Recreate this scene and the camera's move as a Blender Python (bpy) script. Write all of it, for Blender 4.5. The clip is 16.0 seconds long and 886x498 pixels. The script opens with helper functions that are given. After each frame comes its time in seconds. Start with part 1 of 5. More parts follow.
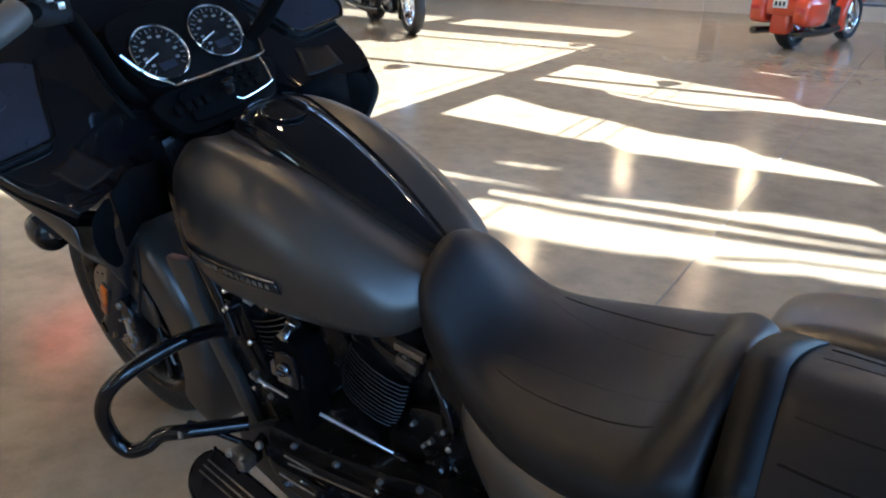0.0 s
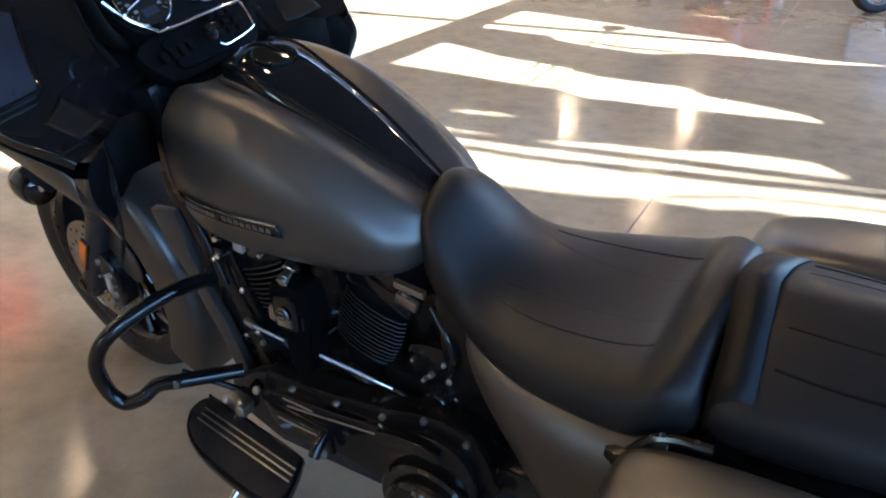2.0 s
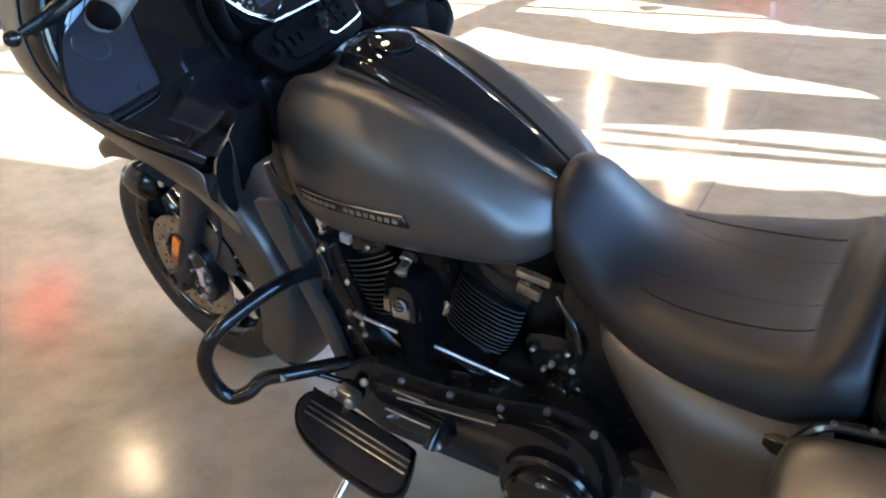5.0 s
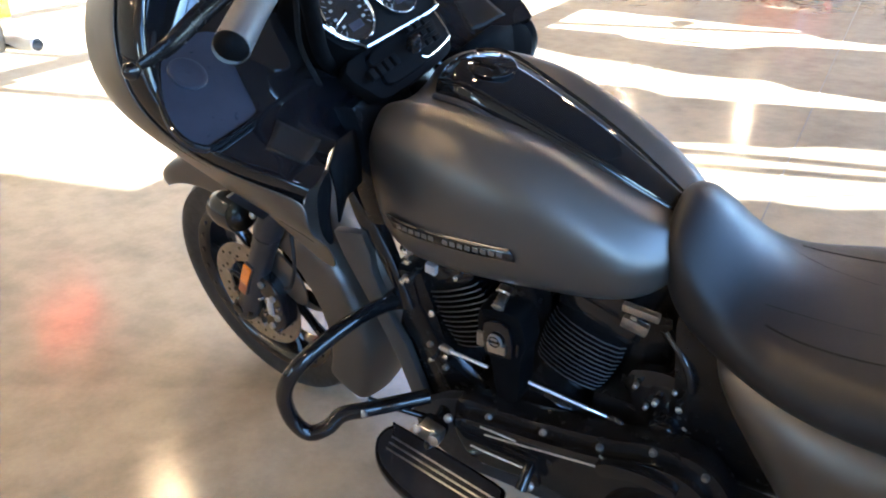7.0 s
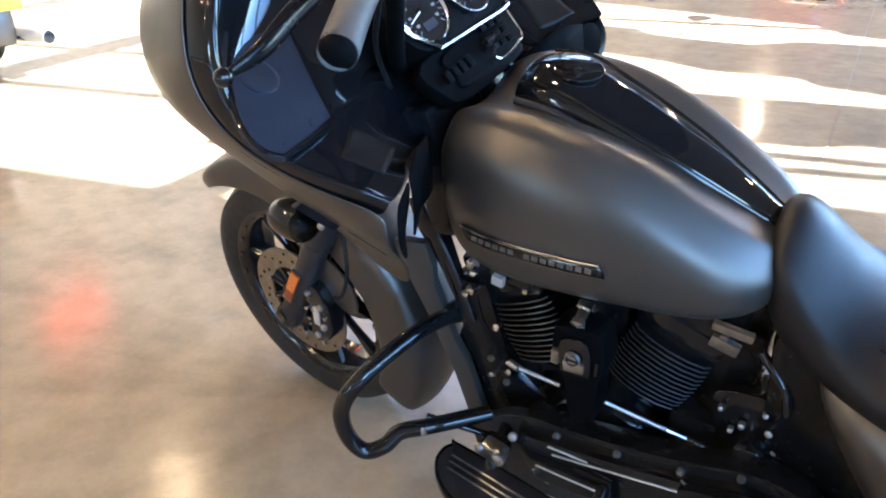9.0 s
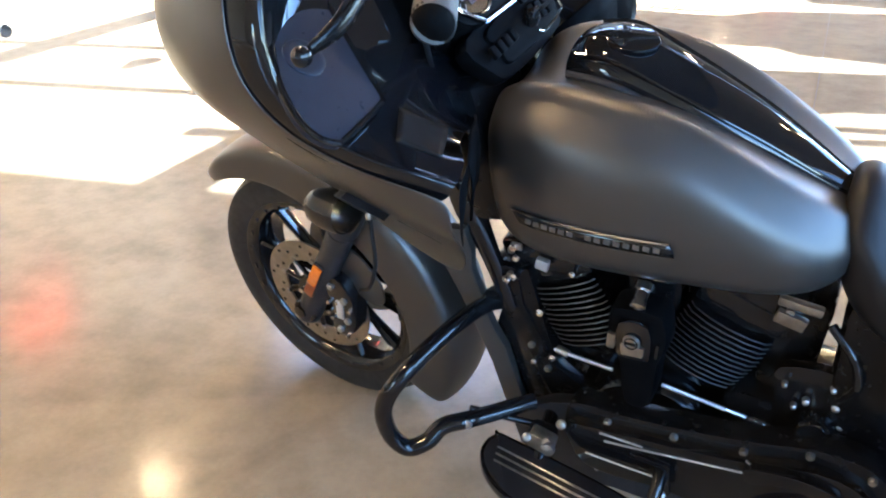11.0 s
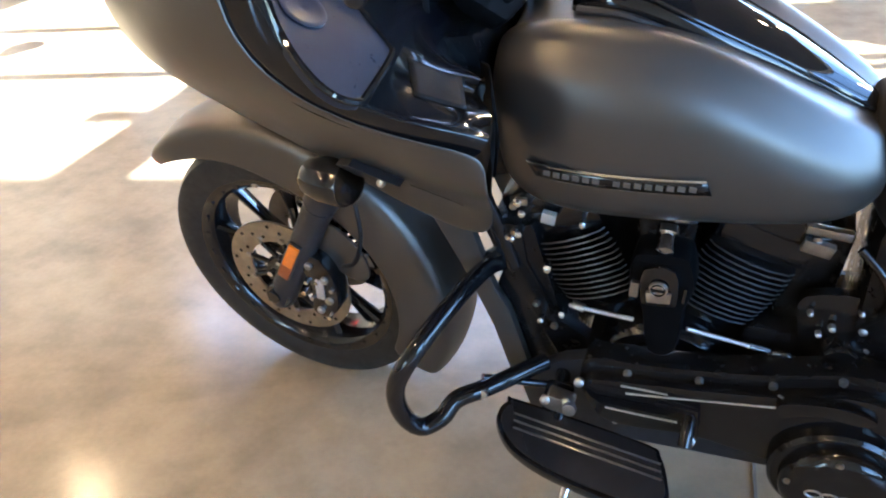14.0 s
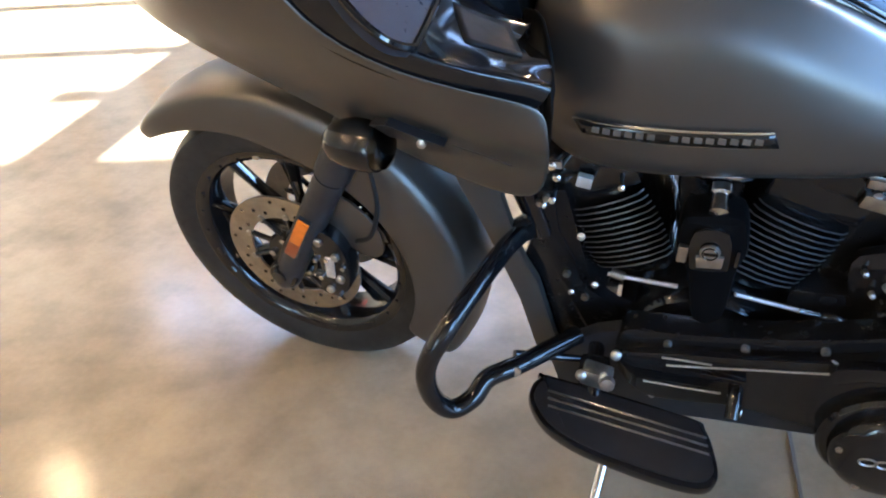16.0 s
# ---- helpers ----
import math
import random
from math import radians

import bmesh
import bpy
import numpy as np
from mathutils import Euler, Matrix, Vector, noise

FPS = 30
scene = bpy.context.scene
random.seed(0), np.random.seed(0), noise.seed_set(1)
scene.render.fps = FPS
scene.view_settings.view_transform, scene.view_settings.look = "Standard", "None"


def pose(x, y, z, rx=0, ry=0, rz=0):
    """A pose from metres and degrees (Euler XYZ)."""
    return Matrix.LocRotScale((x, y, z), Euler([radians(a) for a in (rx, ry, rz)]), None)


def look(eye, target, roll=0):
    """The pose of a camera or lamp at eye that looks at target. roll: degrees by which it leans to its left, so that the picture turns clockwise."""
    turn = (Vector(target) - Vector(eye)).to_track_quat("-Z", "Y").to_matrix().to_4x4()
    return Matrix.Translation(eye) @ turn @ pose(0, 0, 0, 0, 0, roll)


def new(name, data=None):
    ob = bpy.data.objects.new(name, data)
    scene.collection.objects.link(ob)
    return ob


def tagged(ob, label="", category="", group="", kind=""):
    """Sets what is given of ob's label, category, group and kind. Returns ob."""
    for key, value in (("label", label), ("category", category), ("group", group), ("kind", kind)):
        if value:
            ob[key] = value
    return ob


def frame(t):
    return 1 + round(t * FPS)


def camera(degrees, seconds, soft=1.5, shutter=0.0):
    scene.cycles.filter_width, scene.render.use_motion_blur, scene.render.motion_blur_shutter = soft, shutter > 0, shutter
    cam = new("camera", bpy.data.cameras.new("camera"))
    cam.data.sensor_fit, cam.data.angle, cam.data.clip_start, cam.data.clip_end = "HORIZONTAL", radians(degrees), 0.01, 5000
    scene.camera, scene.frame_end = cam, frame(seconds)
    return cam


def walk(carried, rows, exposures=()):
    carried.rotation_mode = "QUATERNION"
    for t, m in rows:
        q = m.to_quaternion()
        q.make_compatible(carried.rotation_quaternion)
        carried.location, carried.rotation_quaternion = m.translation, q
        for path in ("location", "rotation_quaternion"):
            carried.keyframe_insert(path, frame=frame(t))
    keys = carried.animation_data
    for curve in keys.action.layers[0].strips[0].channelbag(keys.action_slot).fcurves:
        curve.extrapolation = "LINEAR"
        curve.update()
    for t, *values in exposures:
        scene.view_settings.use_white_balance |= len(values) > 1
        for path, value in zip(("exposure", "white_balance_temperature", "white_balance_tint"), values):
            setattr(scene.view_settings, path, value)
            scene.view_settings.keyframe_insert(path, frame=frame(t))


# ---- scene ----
# ---------------------------------------------------------------- camera
cam = camera(58.5, 16.0, soft=2.0)
PATH = [
    (0, (1.718, -1.024, 1.274), (0.586, 0.444, 0.522), 2.0),
    (0.5, (1.711, -1.048, 1.266), (0.621, 0.439, 0.492), 2.0),
    (1, (1.698, -1.073, 1.263), (0.655, 0.433, 0.461), 2.0),
    (1.5, (1.685, -1.098, 1.265), (0.681, 0.42, 0.437), 2.0),
    (2, (1.671, -1.111, 1.261), (0.683, 0.403, 0.406), 1.6),
    (2.5, (1.65, -1.135, 1.266), (0.673, 0.374, 0.388), 1.0),
    (3, (1.627, -1.146, 1.261), (0.648, 0.351, 0.366), 0.4),
    (3.5, (1.604, -1.156, 1.258), (0.619, 0.328, 0.348), -0.0),
    (6, (1.434, -1.205, 1.248), (0.386, 0.261, 0.381), -0.6),
    (6.5, (1.395, -1.209, 1.25), (0.337, 0.253, 0.388), -0.8),
    (7, (1.354, -1.219, 1.254), (0.293, 0.247, 0.402), -1.0),
    (7.5, (1.318, -1.219, 1.251), (0.248, 0.243, 0.403), -1.3),
    (8, (1.281, -1.223, 1.252), (0.209, 0.239, 0.408), -1.4),
    (8.5, (1.246, -1.227, 1.253), (0.18, 0.237, 0.405), -1.1),
    (9, (1.204, -1.224, 1.253), (0.149, 0.236, 0.385), -0.7),
    (9.5, (1.168, -1.232, 1.248), (0.124, 0.234, 0.376), -0.5),
    (12, (0.994, -1.254, 1.225), (0.082, 0.257, 0.283), -3.7),
    (12.5, (0.968, -1.253, 1.221), (0.084, 0.265, 0.264), -4.3),
    (13, (0.931, -1.256, 1.215), (0.098, 0.279, 0.241), -4.4),
    (13.5, (0.901, -1.257, 1.208), (0.114, 0.296, 0.223), -4.4),
    (14, (0.87, -1.252, 1.195), (0.128, 0.313, 0.196), -4.4),
    (14.5, (0.838, -1.244, 1.181), (0.132, 0.324, 0.16), -4.5),
    (15, (0.81, -1.24, 1.169), (0.127, 0.329, 0.135), -4.5),
    (15.5, (0.778, -1.233, 1.158), (0.11, 0.337, 0.115), -4.7),
    (16, (0.743, -1.224, 1.141), (0.091, 0.349, 0.092), -4.7),

]
EXPOSURES = [(0.0, 3.10, 5400, 6), (3.5, 3.86, 5650, 7), (8.0, 4.22, 5600, 7), (12.0, 4.31, 5700, 7), (16.0, 4.42, 5800, 7)]
walk(cam, [(t, look(eye, aim, roll)) for t, eye, aim, roll in PATH], EXPOSURES)

# ---------------------------------------------------------------- light
ALONG = Vector((math.cos(radians(15.5)), math.sin(radians(15.5)), 0))     # the window wall runs this way
OUT = Vector((-ALONG.y, ALONG.x, 0))                                      # and looks out this way
WALL_AT, TAN_SUN = 14.5, 0.85
SUN_WAY = Vector((-0.168, 0.986, TAN_SUN)).normalized()

world = bpy.data.worlds.new("sky")
scene.world = world
world.use_nodes = True
sky = world.node_tree.nodes.new("ShaderNodeTexSky")
sky.sky_type, sky.sun_disc = "NISHITA", False
sky.dust_density, sky.air_density, sky.ozone_density = 0.2, 1.0, 4.0
sky.sun_elevation, sky.sun_rotation = math.asin(SUN_WAY.z), math.atan2(SUN_WAY.x, SUN_WAY.y)
world.node_tree.links.new(sky.outputs[0], world.node_tree.nodes["Background"].inputs[0])
world.node_tree.nodes["Background"].inputs[1].default_value = 0.15

sun = new("sun", bpy.data.lights.new("sun", "SUN"))
sun.data.energy, sun.data.angle, sun.data.color = 4.3, radians(0.2), (1.0, 0.92, 0.80)
sun.matrix_world = look(SUN_WAY * 30, (0, 0, 0))


# ---------------------------------------------------------------- materials
def nodes_of(name):
    m = bpy.data.materials.new(name)
    m.use_nodes = True
    t = m.node_tree
    return m, t, t.nodes["Principled BSDF"]


def noise_node(t, scale, detail=4.0, rough=0.55, coords="Object", stretch=None):
    tc = t.nodes.new("ShaderNodeTexCoord")
    n = t.nodes.new("ShaderNodeTexNoise")
    n.inputs["Scale"].default_value, n.inputs["Detail"].default_value, n.inputs["Roughness"].default_value = scale, detail, rough
    if stretch:
        mp = t.nodes.new("ShaderNodeMapping")
        mp.inputs["Scale"].default_value = stretch
        t.links.new(tc.outputs[coords], mp.inputs[0])
        t.links.new(mp.outputs[0], n.inputs["Vector"])
    else:
        t.links.new(tc.outputs[coords], n.inputs["Vector"])
    return n


def ramp_node(t, src, stops):
    r = t.nodes.new("ShaderNodeValToRGB")
    el = r.color_ramp.elements
    while len(el) < len(stops):
        el.new(0.5)
    for e, (p, c) in zip(el, stops):
        e.position, e.color = p, (*c, 1) if len(c) == 3 else c
    t.links.new(src, r.inputs[0])
    return r


def bump_node(t, bsdf, src, strength, distance):
    b = t.nodes.new("ShaderNodeBump")
    b.inputs["Strength"].default_value, b.inputs["Distance"].default_value = strength, distance
    t.links.new(src, b.inputs["Height"])
    t.links.new(b.outputs[0], bsdf.inputs["Normal"])


def surface(name, colour, rough, metal=0.0, vary=0.15, scale=9.0, rough_vary=0.06, grain=0.0, grain_scale=300.0, coat=0.0, specular=0.5):
    """A surface with a slow drift of tone, smudged gloss and a fine grain."""
    m, t, b = nodes_of(name)
    n = noise_node(t, scale)
    lo, hi = [c * (1 - vary) for c in colour], [min(1, c * (1 + vary)) for c in colour]
    r = ramp_node(t, n.outputs["Fac"], [(0.3, lo), (0.7, hi)])
    t.links.new(r.outputs[0], b.inputs["Base Color"])
    n2 = noise_node(t, scale * 3.1, 4.0, 0.6)
    g = ramp_node(t, n2.outputs["Fac"], [(0.3, (max(0.02, rough - rough_vary),) * 3), (0.75, (min(1, rough + rough_vary),) * 3)])
    t.links.new(g.outputs[0], b.inputs["Roughness"])
    b.inputs["Metallic"].default_value = metal
    b.inputs["Specular IOR Level"].default_value = specular
    b.inputs["Coat Weight"].default_value = coat
    b.inputs["Coat Roughness"].default_value = 0.04
    if grain:
        bump_node(t, b, noise_node(t, grain_scale, 3.0).outputs["Fac"], grain, 0.001)
    return m


SATIN = surface("satin_grey_paint", (0.101, 0.094, 0.087), 0.38, 0.76, 0.05, 5.0, 0.02, 0.05, 900.0)
GLOSS = surface("gloss_black_paint", (0.0055, 0.0057, 0.0066), 0.05, 0.0, 0.2, 6.0, 0.02)
BLACK = surface("black_engine_metal", (0.0075, 0.0075, 0.0083), 0.14, 0.0, 0.3, 30.0, 0.06)
PLASTIC = surface("black_plastic", (0.0156, 0.0169, 0.0208), 0.40, 0.0, 0.2, 18.0, 0.08, 0.2, 700.0, specular=0.4)
CASE = surface("satin_black_case", (0.0060, 0.0061, 0.0068), 0.12, 0.0, 0.2, 14.0, 0.05, 0.08, 260.0, specular=0.42)
# near-black without sheen; its depth stands in for shade on dash and fairing tail
DULL_BLACK = surface("dull_black_shade", (0.0036, 0.0037, 0.0042), 0.6, 0.0, 0.2, 18.0, 0.06, specular=0.02)
MATT = surface("black_moulding", (0.0062, 0.0063, 0.0070), 0.24, 0.0, 0.2, 18.0, 0.08, 0.15, 300.0, specular=0.24)
TYRE = surface("tyre_rubber", (0.0144, 0.0144, 0.0144), 0.55, 0.0, 0.3, 16.0, 0.1, 0.25, 500.0, specular=0.35)
INNER = surface("inner_gloss_black", (0.0050, 0.0052, 0.0062), 0.07, 0.0, 0.2, 6.0, 0.02)
LID = surface("textured_black_lid", (0.0065, 0.0067, 0.0075), 0.45, 0.0, 0.2, 18.0, 0.06, 0.2, 700.0, specular=0.18)
RUBBER = surface("ribbed_rubber", (0.012, 0.012, 0.013), 0.55, 0.0, 0.2, 22.0, 0.1, 0.3, 600.0, specular=0.15)
# satin again, its colour darkened for a panel facing away from the light
SATIN_SHADED = surface("satin_shaded", (0.058, 0.056, 0.054), 0.40, 0.4, 0.1, 8.0, 0.05, 0.1, 700.0)
GRIP = surface("satin_grip", (0.052, 0.050, 0.049), 0.55, 0.15, 0.15, 20.0, 0.05, 0.2, 800.0)
LEATHER = surface("black_vinyl", (0.0104, 0.0097, 0.0104), 0.45, 0.0, 0.2, 7.0, 0.05, 0.25, 420.0, specular=0.28)
PIPING = surface("seat_piping", (0.003, 0.003, 0.003), 0.5, 0.0, 0.2, 40.0, 0.05, 0.2, 500.0, specular=0.2)
CHROME = surface("bright_chrome", (0.75, 0.75, 0.76), 0.10, 1.0, 0.05, 30.0, 0.05)
BRIGHT = surface("satin_aluminium", (0.62, 0.62, 0.63), 0.38, 0.6, 0.12, 60.0, 0.05)
STEEL = surface("brushed_steel", (0.42, 0.41, 0.40), 0.34, 1.0, 0.2, 60.0, 0.05, 0.1, 600.0)
FINS = surface("machined_fin_edge", (0.11, 0.11, 0.115), 0.40, 1.0, 0.2, 60.0, 0.1)
DISC = surface("brake_disc_steel", (0.34, 0.32, 0.29), 0.35, 1.0, 0.15, 40.0, 0.06, 0.2, 400.0)
ORANGE = surface("amber_reflector", (0.66, 0.15, 0.01), 0.22, 0.0, 0.1, 90.0, 0.05, 0.3, 900.0, coat=0.6)
RED = surface("red_paint", (0.55, 0.06, 0.02), 0.15, 0.0, 0.08, 6.0, 0.04, coat=0.8)
REDLENS = surface("red_lens", (0.45, 0.02, 0.015), 0.12, 0.0, 0.1, 60.0, 0.04, coat=1.0)
YELLOW = surface("yellow_paint", (0.75, 0.42, 0.02), 0.2, 0.0, 0.08, 8.0, 0.05, coat=0.6)
PRINT = surface("dial_print", (0.12, 0.12, 0.12), 0.6, 0.0, 0.05, 30.0, specular=0.1)
LETTER = surface("dull_badge_letter", (0.20, 0.20, 0.20), 0.45, 0.8, 0.1, 60.0, 0.05)
WHITE = surface("white_print", (0.62, 0.62, 0.60), 0.5, 0.0, 0.05, 30.0)
PODCLOTH = surface("speaker_cloth", (0.016, 0.019, 0.029), 0.32, 0.0, 0.15, 24.0, 0.05, specular=0.25)
DIAL = surface("gauge_face", (0.010, 0.010, 0.011), 0.08, 0.0, 0.15, 40.0, 0.03)
DARKWALL = surface("dark_wall", (0.045, 0.045, 0.047), 0.6, 0.0, 0.1, 1.5, 0.05, 0.2, 200.0)
WALLPAINT = surface("warm_plaster_wall", (0.42, 0.36, 0.28), 0.7, 0.0, 0.06, 1.5, 0.05, 0.2, 200.0)
CEILPAINT = surface("ceiling_paint", (0.052, 0.044, 0.036), 0.8, 0.0, 0.08, 1.2, 0.05, 0.2, 150.0)
ALU = surface("dark_window_frame", (0.10, 0.10, 0.10), 0.4, 0.6, 0.1, 8.0)
SUN_MASK = surface("sun_mask", (0.22, 0.19, 0.16), 0.7, 0.0, 0.25, 5.0, 0.08, 0.4, 120.0)
PAVING = surface("outdoor_paving", (0.30, 0.29, 0.27), 0.85, 0.0, 0.25, 1.2, 0.05, 0.4, 60.0)


def concrete():
    m, t, b = nodes_of("polished_concrete")
    big = noise_node(t, 0.55, 6.0, 0.6)
    mid = noise_node(t, 2.4, 7.0, 0.66)
    fine = noise_node(t, 60.0, 4.0, 0.6)
    c1 = ramp_node(t, big.outputs["Fac"], [(0.30, (0.272, 0.224, 0.154)), (0.72, (0.372, 0.310, 0.217))])
    c2 = ramp_node(t, mid.outputs["Fac"], [(0.28, (0.63, 0.63, 0.63)), (0.52, (1, 1, 1)), (0.80, (1.0, 0.98, 0.95))])
    c3 = ramp_node(t, fine.outputs["Fac"], [(0.3, (0.90, 0.90, 0.90)), (0.7, (1, 1, 1))])
    col = c1.outputs[0]
    # finer random mottle; pale blotches also imitate light thrown on the floor
    spot = noise_node(t, 9.0, 3.0, 0.55)
    c4 = ramp_node(t, spot.outputs["Fac"], [(0.35, (0.81, 0.81, 0.80)), (0.52, (0.93, 0.93, 0.93)), (0.66, (1, 1, 1))])
    for c in (c2, c3, c4):
        mx = t.nodes.new("ShaderNodeMix")
        mx.data_type, mx.blend_type = "RGBA", "MULTIPLY"
        mx.inputs[0].default_value = 0.8
        t.links.new(col, mx.inputs[6])
        t.links.new(c.outputs[0], mx.inputs[7])
        col = mx.outputs[2]
    t.links.new(col, b.inputs["Base Color"])
    r = ramp_node(t, mid.outputs["Fac"], [(0.3, (0.20,) * 3), (0.7, (0.11,) * 3)])
    t.links.new(r.outputs[0], b.inputs["Roughness"])
    b.inputs["Specular IOR Level"].default_value = 0.19
    bump_node(t, b, mid.outputs["Fac"], 0.08, 0.002)
    return m


CONCRETE = concrete()
JOINT = surface("joint_filler", (0.11, 0.095, 0.08), 0.6, 0.0, 0.2, 30.0)


def glow(name, colour, strength):
    m, t, b = nodes_of(name)
    b.inputs["Base Color"].default_value = (*colour, 1)
    b.inputs["Emission Color"].default_value = (*colour, 1)
    b.inputs["Emission Strength"].default_value = strength
    return m


BULB = glow("warm_lamp_disc", (1.0, 0.66, 0.34), 34.0)
REDGLOW = glow("red_tube_light", (1.0, 0.06, 0.03), 2.2)


def clear(name, tint=(0.95, 0.97, 0.97), rough=0.0):
    m, t, b = nodes_of(name)
    b.inputs["Base Color"].default_value = (*tint, 1)
    b.inputs["Roughness"].default_value = rough
    b.inputs["Transmission Weight"].default_value = 1.0
    b.inputs["IOR"].default_value = 1.45
    return m


SMOKE = clear("smoked_screen", (0.05, 0.05, 0.055))


# ---------------------------------------------------------------- mesh tools
def finish(name, bm, mat, parent=None, label="", smooth=40.0, subsurf=0, solid=0.0, bevel=0.0):
    me = bpy.data.meshes.new(name)
    bmesh.ops.recalc_face_normals(bm, faces=bm.faces[:])
    bm.to_mesh(me)
    bm.free()
    for mt in (mat if isinstance(mat, (list, tuple)) else [mat]):
        me.materials.append(mt)
    ob = new(name, me)
    if smooth:
        for p in me.polygons:
            p.use_smooth = True
        if not subsurf:
            me.set_sharp_from_angle(angle=radians(smooth))
    if solid:
        md = ob.modifiers.new("thickness", "SOLIDIFY")
        md.thickness, md.offset = solid, 0
    if bevel:
        md = ob.modifiers.new("edge", "BEVEL")
        md.width, md.segments, md.limit_method, md.angle_limit = bevel, 2, "ANGLE", radians(35)
    if subsurf:
        md = ob.modifiers.new("round", "SUBSURF")
        md.levels = md.render_levels = subsurf
    if parent is not None:
        ob.parent = parent
    if label:
        ob["label"] = label
    return ob


def part(name, bm, material, parent, label="", **kw):
    return finish(name, bm, material, parent, label, **kw)


def join(*bms):
    """One bmesh out of several."""
    out = bmesh.new()
    for b in bms:
        me = bpy.data.meshes.new("tmp")
        b.to_mesh(me)
        out.from_mesh(me)
        bpy.data.meshes.remove(me)
        b.free()
    return out


def moved(bm, m):
    bmesh.ops.transform(bm, matrix=m, verts=bm.verts[:])
    return bm


def box(cx, cy, cz, sx, sy, sz, m=None, bevel=0.0):
    bm = bmesh.new()
    bmesh.ops.create_cube(bm, size=1.0)
    bmesh.ops.scale(bm, vec=(sx, sy, sz), verts=bm.verts[:])
    if bevel:
        bmesh.ops.bevel(bm, geom=bm.edges[:], offset=bevel, segments=2, affect="EDGES", profile=0.6)
    if m:
        moved(bm, m)
    bmesh.ops.translate(bm, vec=(cx, cy, cz), verts=bm.verts[:])
    return bm


def smooth_line(points, n=8, closed=False):
    """Catmull-Rom through the points; they may carry more than three numbers."""
    p = [np.array(q, float) for q in points]
    k = len(p)
    out = []
    for i in range(k if closed else k - 1):
        a, b, c, d = (p[(i + j) % k] if closed else p[min(max(i + j, 0), k - 1)] for j in (-1, 0, 1, 2))
        for s in range(n):
            u = s / n
            out.append(0.5 * (2 * b + (c - a) * u + (2 * a - 5 * b + 4 * c - d) * u * u + (3 * b - a - 3 * c + d) * u ** 3))
    if not closed:
        out.append(p[-1])
    return out


def tube(points, radius, n=8, seg=12, closed=False, squash=1.0, smooth=True):
    """A pipe along a smooth line; radius may be a fourth number of the points."""
    line = smooth_line(points, n, closed) if smooth else [np.array(q, float) for q in points]
    bm = bmesh.new()
    rings, k = [], len(line)
    up = Vector((0.13, 0.21, 0.97))
    for i, q in enumerate(line):
        a, b = (line[(i - 1) % k], line[(i + 1) % k]) if closed else (line[max(i - 1, 0)], line[min(i + 1, k - 1)])
        d = Vector((b - a)[:3]).normalized()
        side = up - d * up.dot(d)
        if side.length < 0.05:
            side = d.orthogonal()
        side.normalize()
        up = side
        other = d.cross(side)
        r = q[3] if len(q) > 3 else radius
        c = Vector(q[:3])
        rings.append([bm.verts.new(c + side * (r * math.cos(w)) + other * (r * squash * math.sin(w))) for w in (2 * math.pi * j / seg for j in range(seg))])
    pairs = list(zip(rings, rings[1:])) + ([(rings[-1], rings[0])] if closed else [])
    for r0, r1 in pairs:
        for j in range(seg):
            bm.faces.new((r0[j], r0[(j + 1) % seg], r1[(j + 1) % seg], r1[j]))
    if not closed:
        bm.faces.new(rings[0][::-1])
        bm.faces.new(rings[-1])
    return bm


def loft(rings, caps=True, wrap=True):
    """Skin over rings of points, all of one length."""
    bm = bmesh.new()
    vs = [[bm.verts.new(p) for p in r] for r in rings]
    k = len(vs[0])
    for a, b in zip(vs, vs[1:]):
        for j in range(k if wrap else k - 1):
            bm.faces.new((a[j], a[(j + 1) % k], b[(j + 1) % k], b[j]))
    if caps and wrap:
        bm.faces.new(vs[0][::-1])
        bm.faces.new(vs[-1])
    return bm


def basis(axis):
    z = Vector(axis).normalized()
    x = (Vector((0, 0, 1)) if abs(z.z) < 0.9 else Vector((1, 0, 0)))
    x = (x - z * x.dot(z)).normalized()
    return Matrix((x, z.cross(x), z)).transposed().to_4x4()


def turned(profile, centre, axis, seg=40, closed=False):
    """A turned body: profile of (radius, height along the axis)."""
    m = Matrix.Translation(centre) @ basis(axis)
    bm = bmesh.new()
    rings = []
    for r, h in profile:
        rings.append([bm.verts.new(m @ Vector((r * math.cos(w), r * math.sin(w), h))) for w in (2 * math.pi * j / seg for j in range(seg))])
    pairs = list(zip(rings, rings[1:])) + ([(rings[-1], rings[0])] if closed else [])
    for a, b in pairs:
        for j in range(seg):
            bm.faces.new((a[j], a[(j + 1) % seg], b[(j + 1) % seg], b[j]))
    if not closed:
        bm.faces.new(rings[0][::-1])
        bm.faces.new(rings[-1])
    return bm


def slab(outline, thick, m, bevel=0.0):
    """A plate with the given outline in its own xy plane, thick along z (downwards from 0), laid at m."""
    bm = bmesh.new()
    f = bm.faces.new([bm.verts.new((x, y, 0)) for x, y in outline])
    ext = bmesh.ops.extrude_face_region(bm, geom=[f])
    bmesh.ops.translate(bm, vec=(0, 0, -thick), verts=[g for g in ext["geom"] if isinstance(g, bmesh.types.BMVert)])
    bmesh.ops.recalc_face_normals(bm, faces=bm.faces[:])
    if bevel:
        edges = [e for e in bm.edges if len(e.link_faces) == 2 and e.calc_face_angle() > 0.9]
        bmesh.ops.bevel(bm, geom=edges, offset=bevel, segments=2, affect="EDGES", profile=0.6)
    return moved(bm, m)


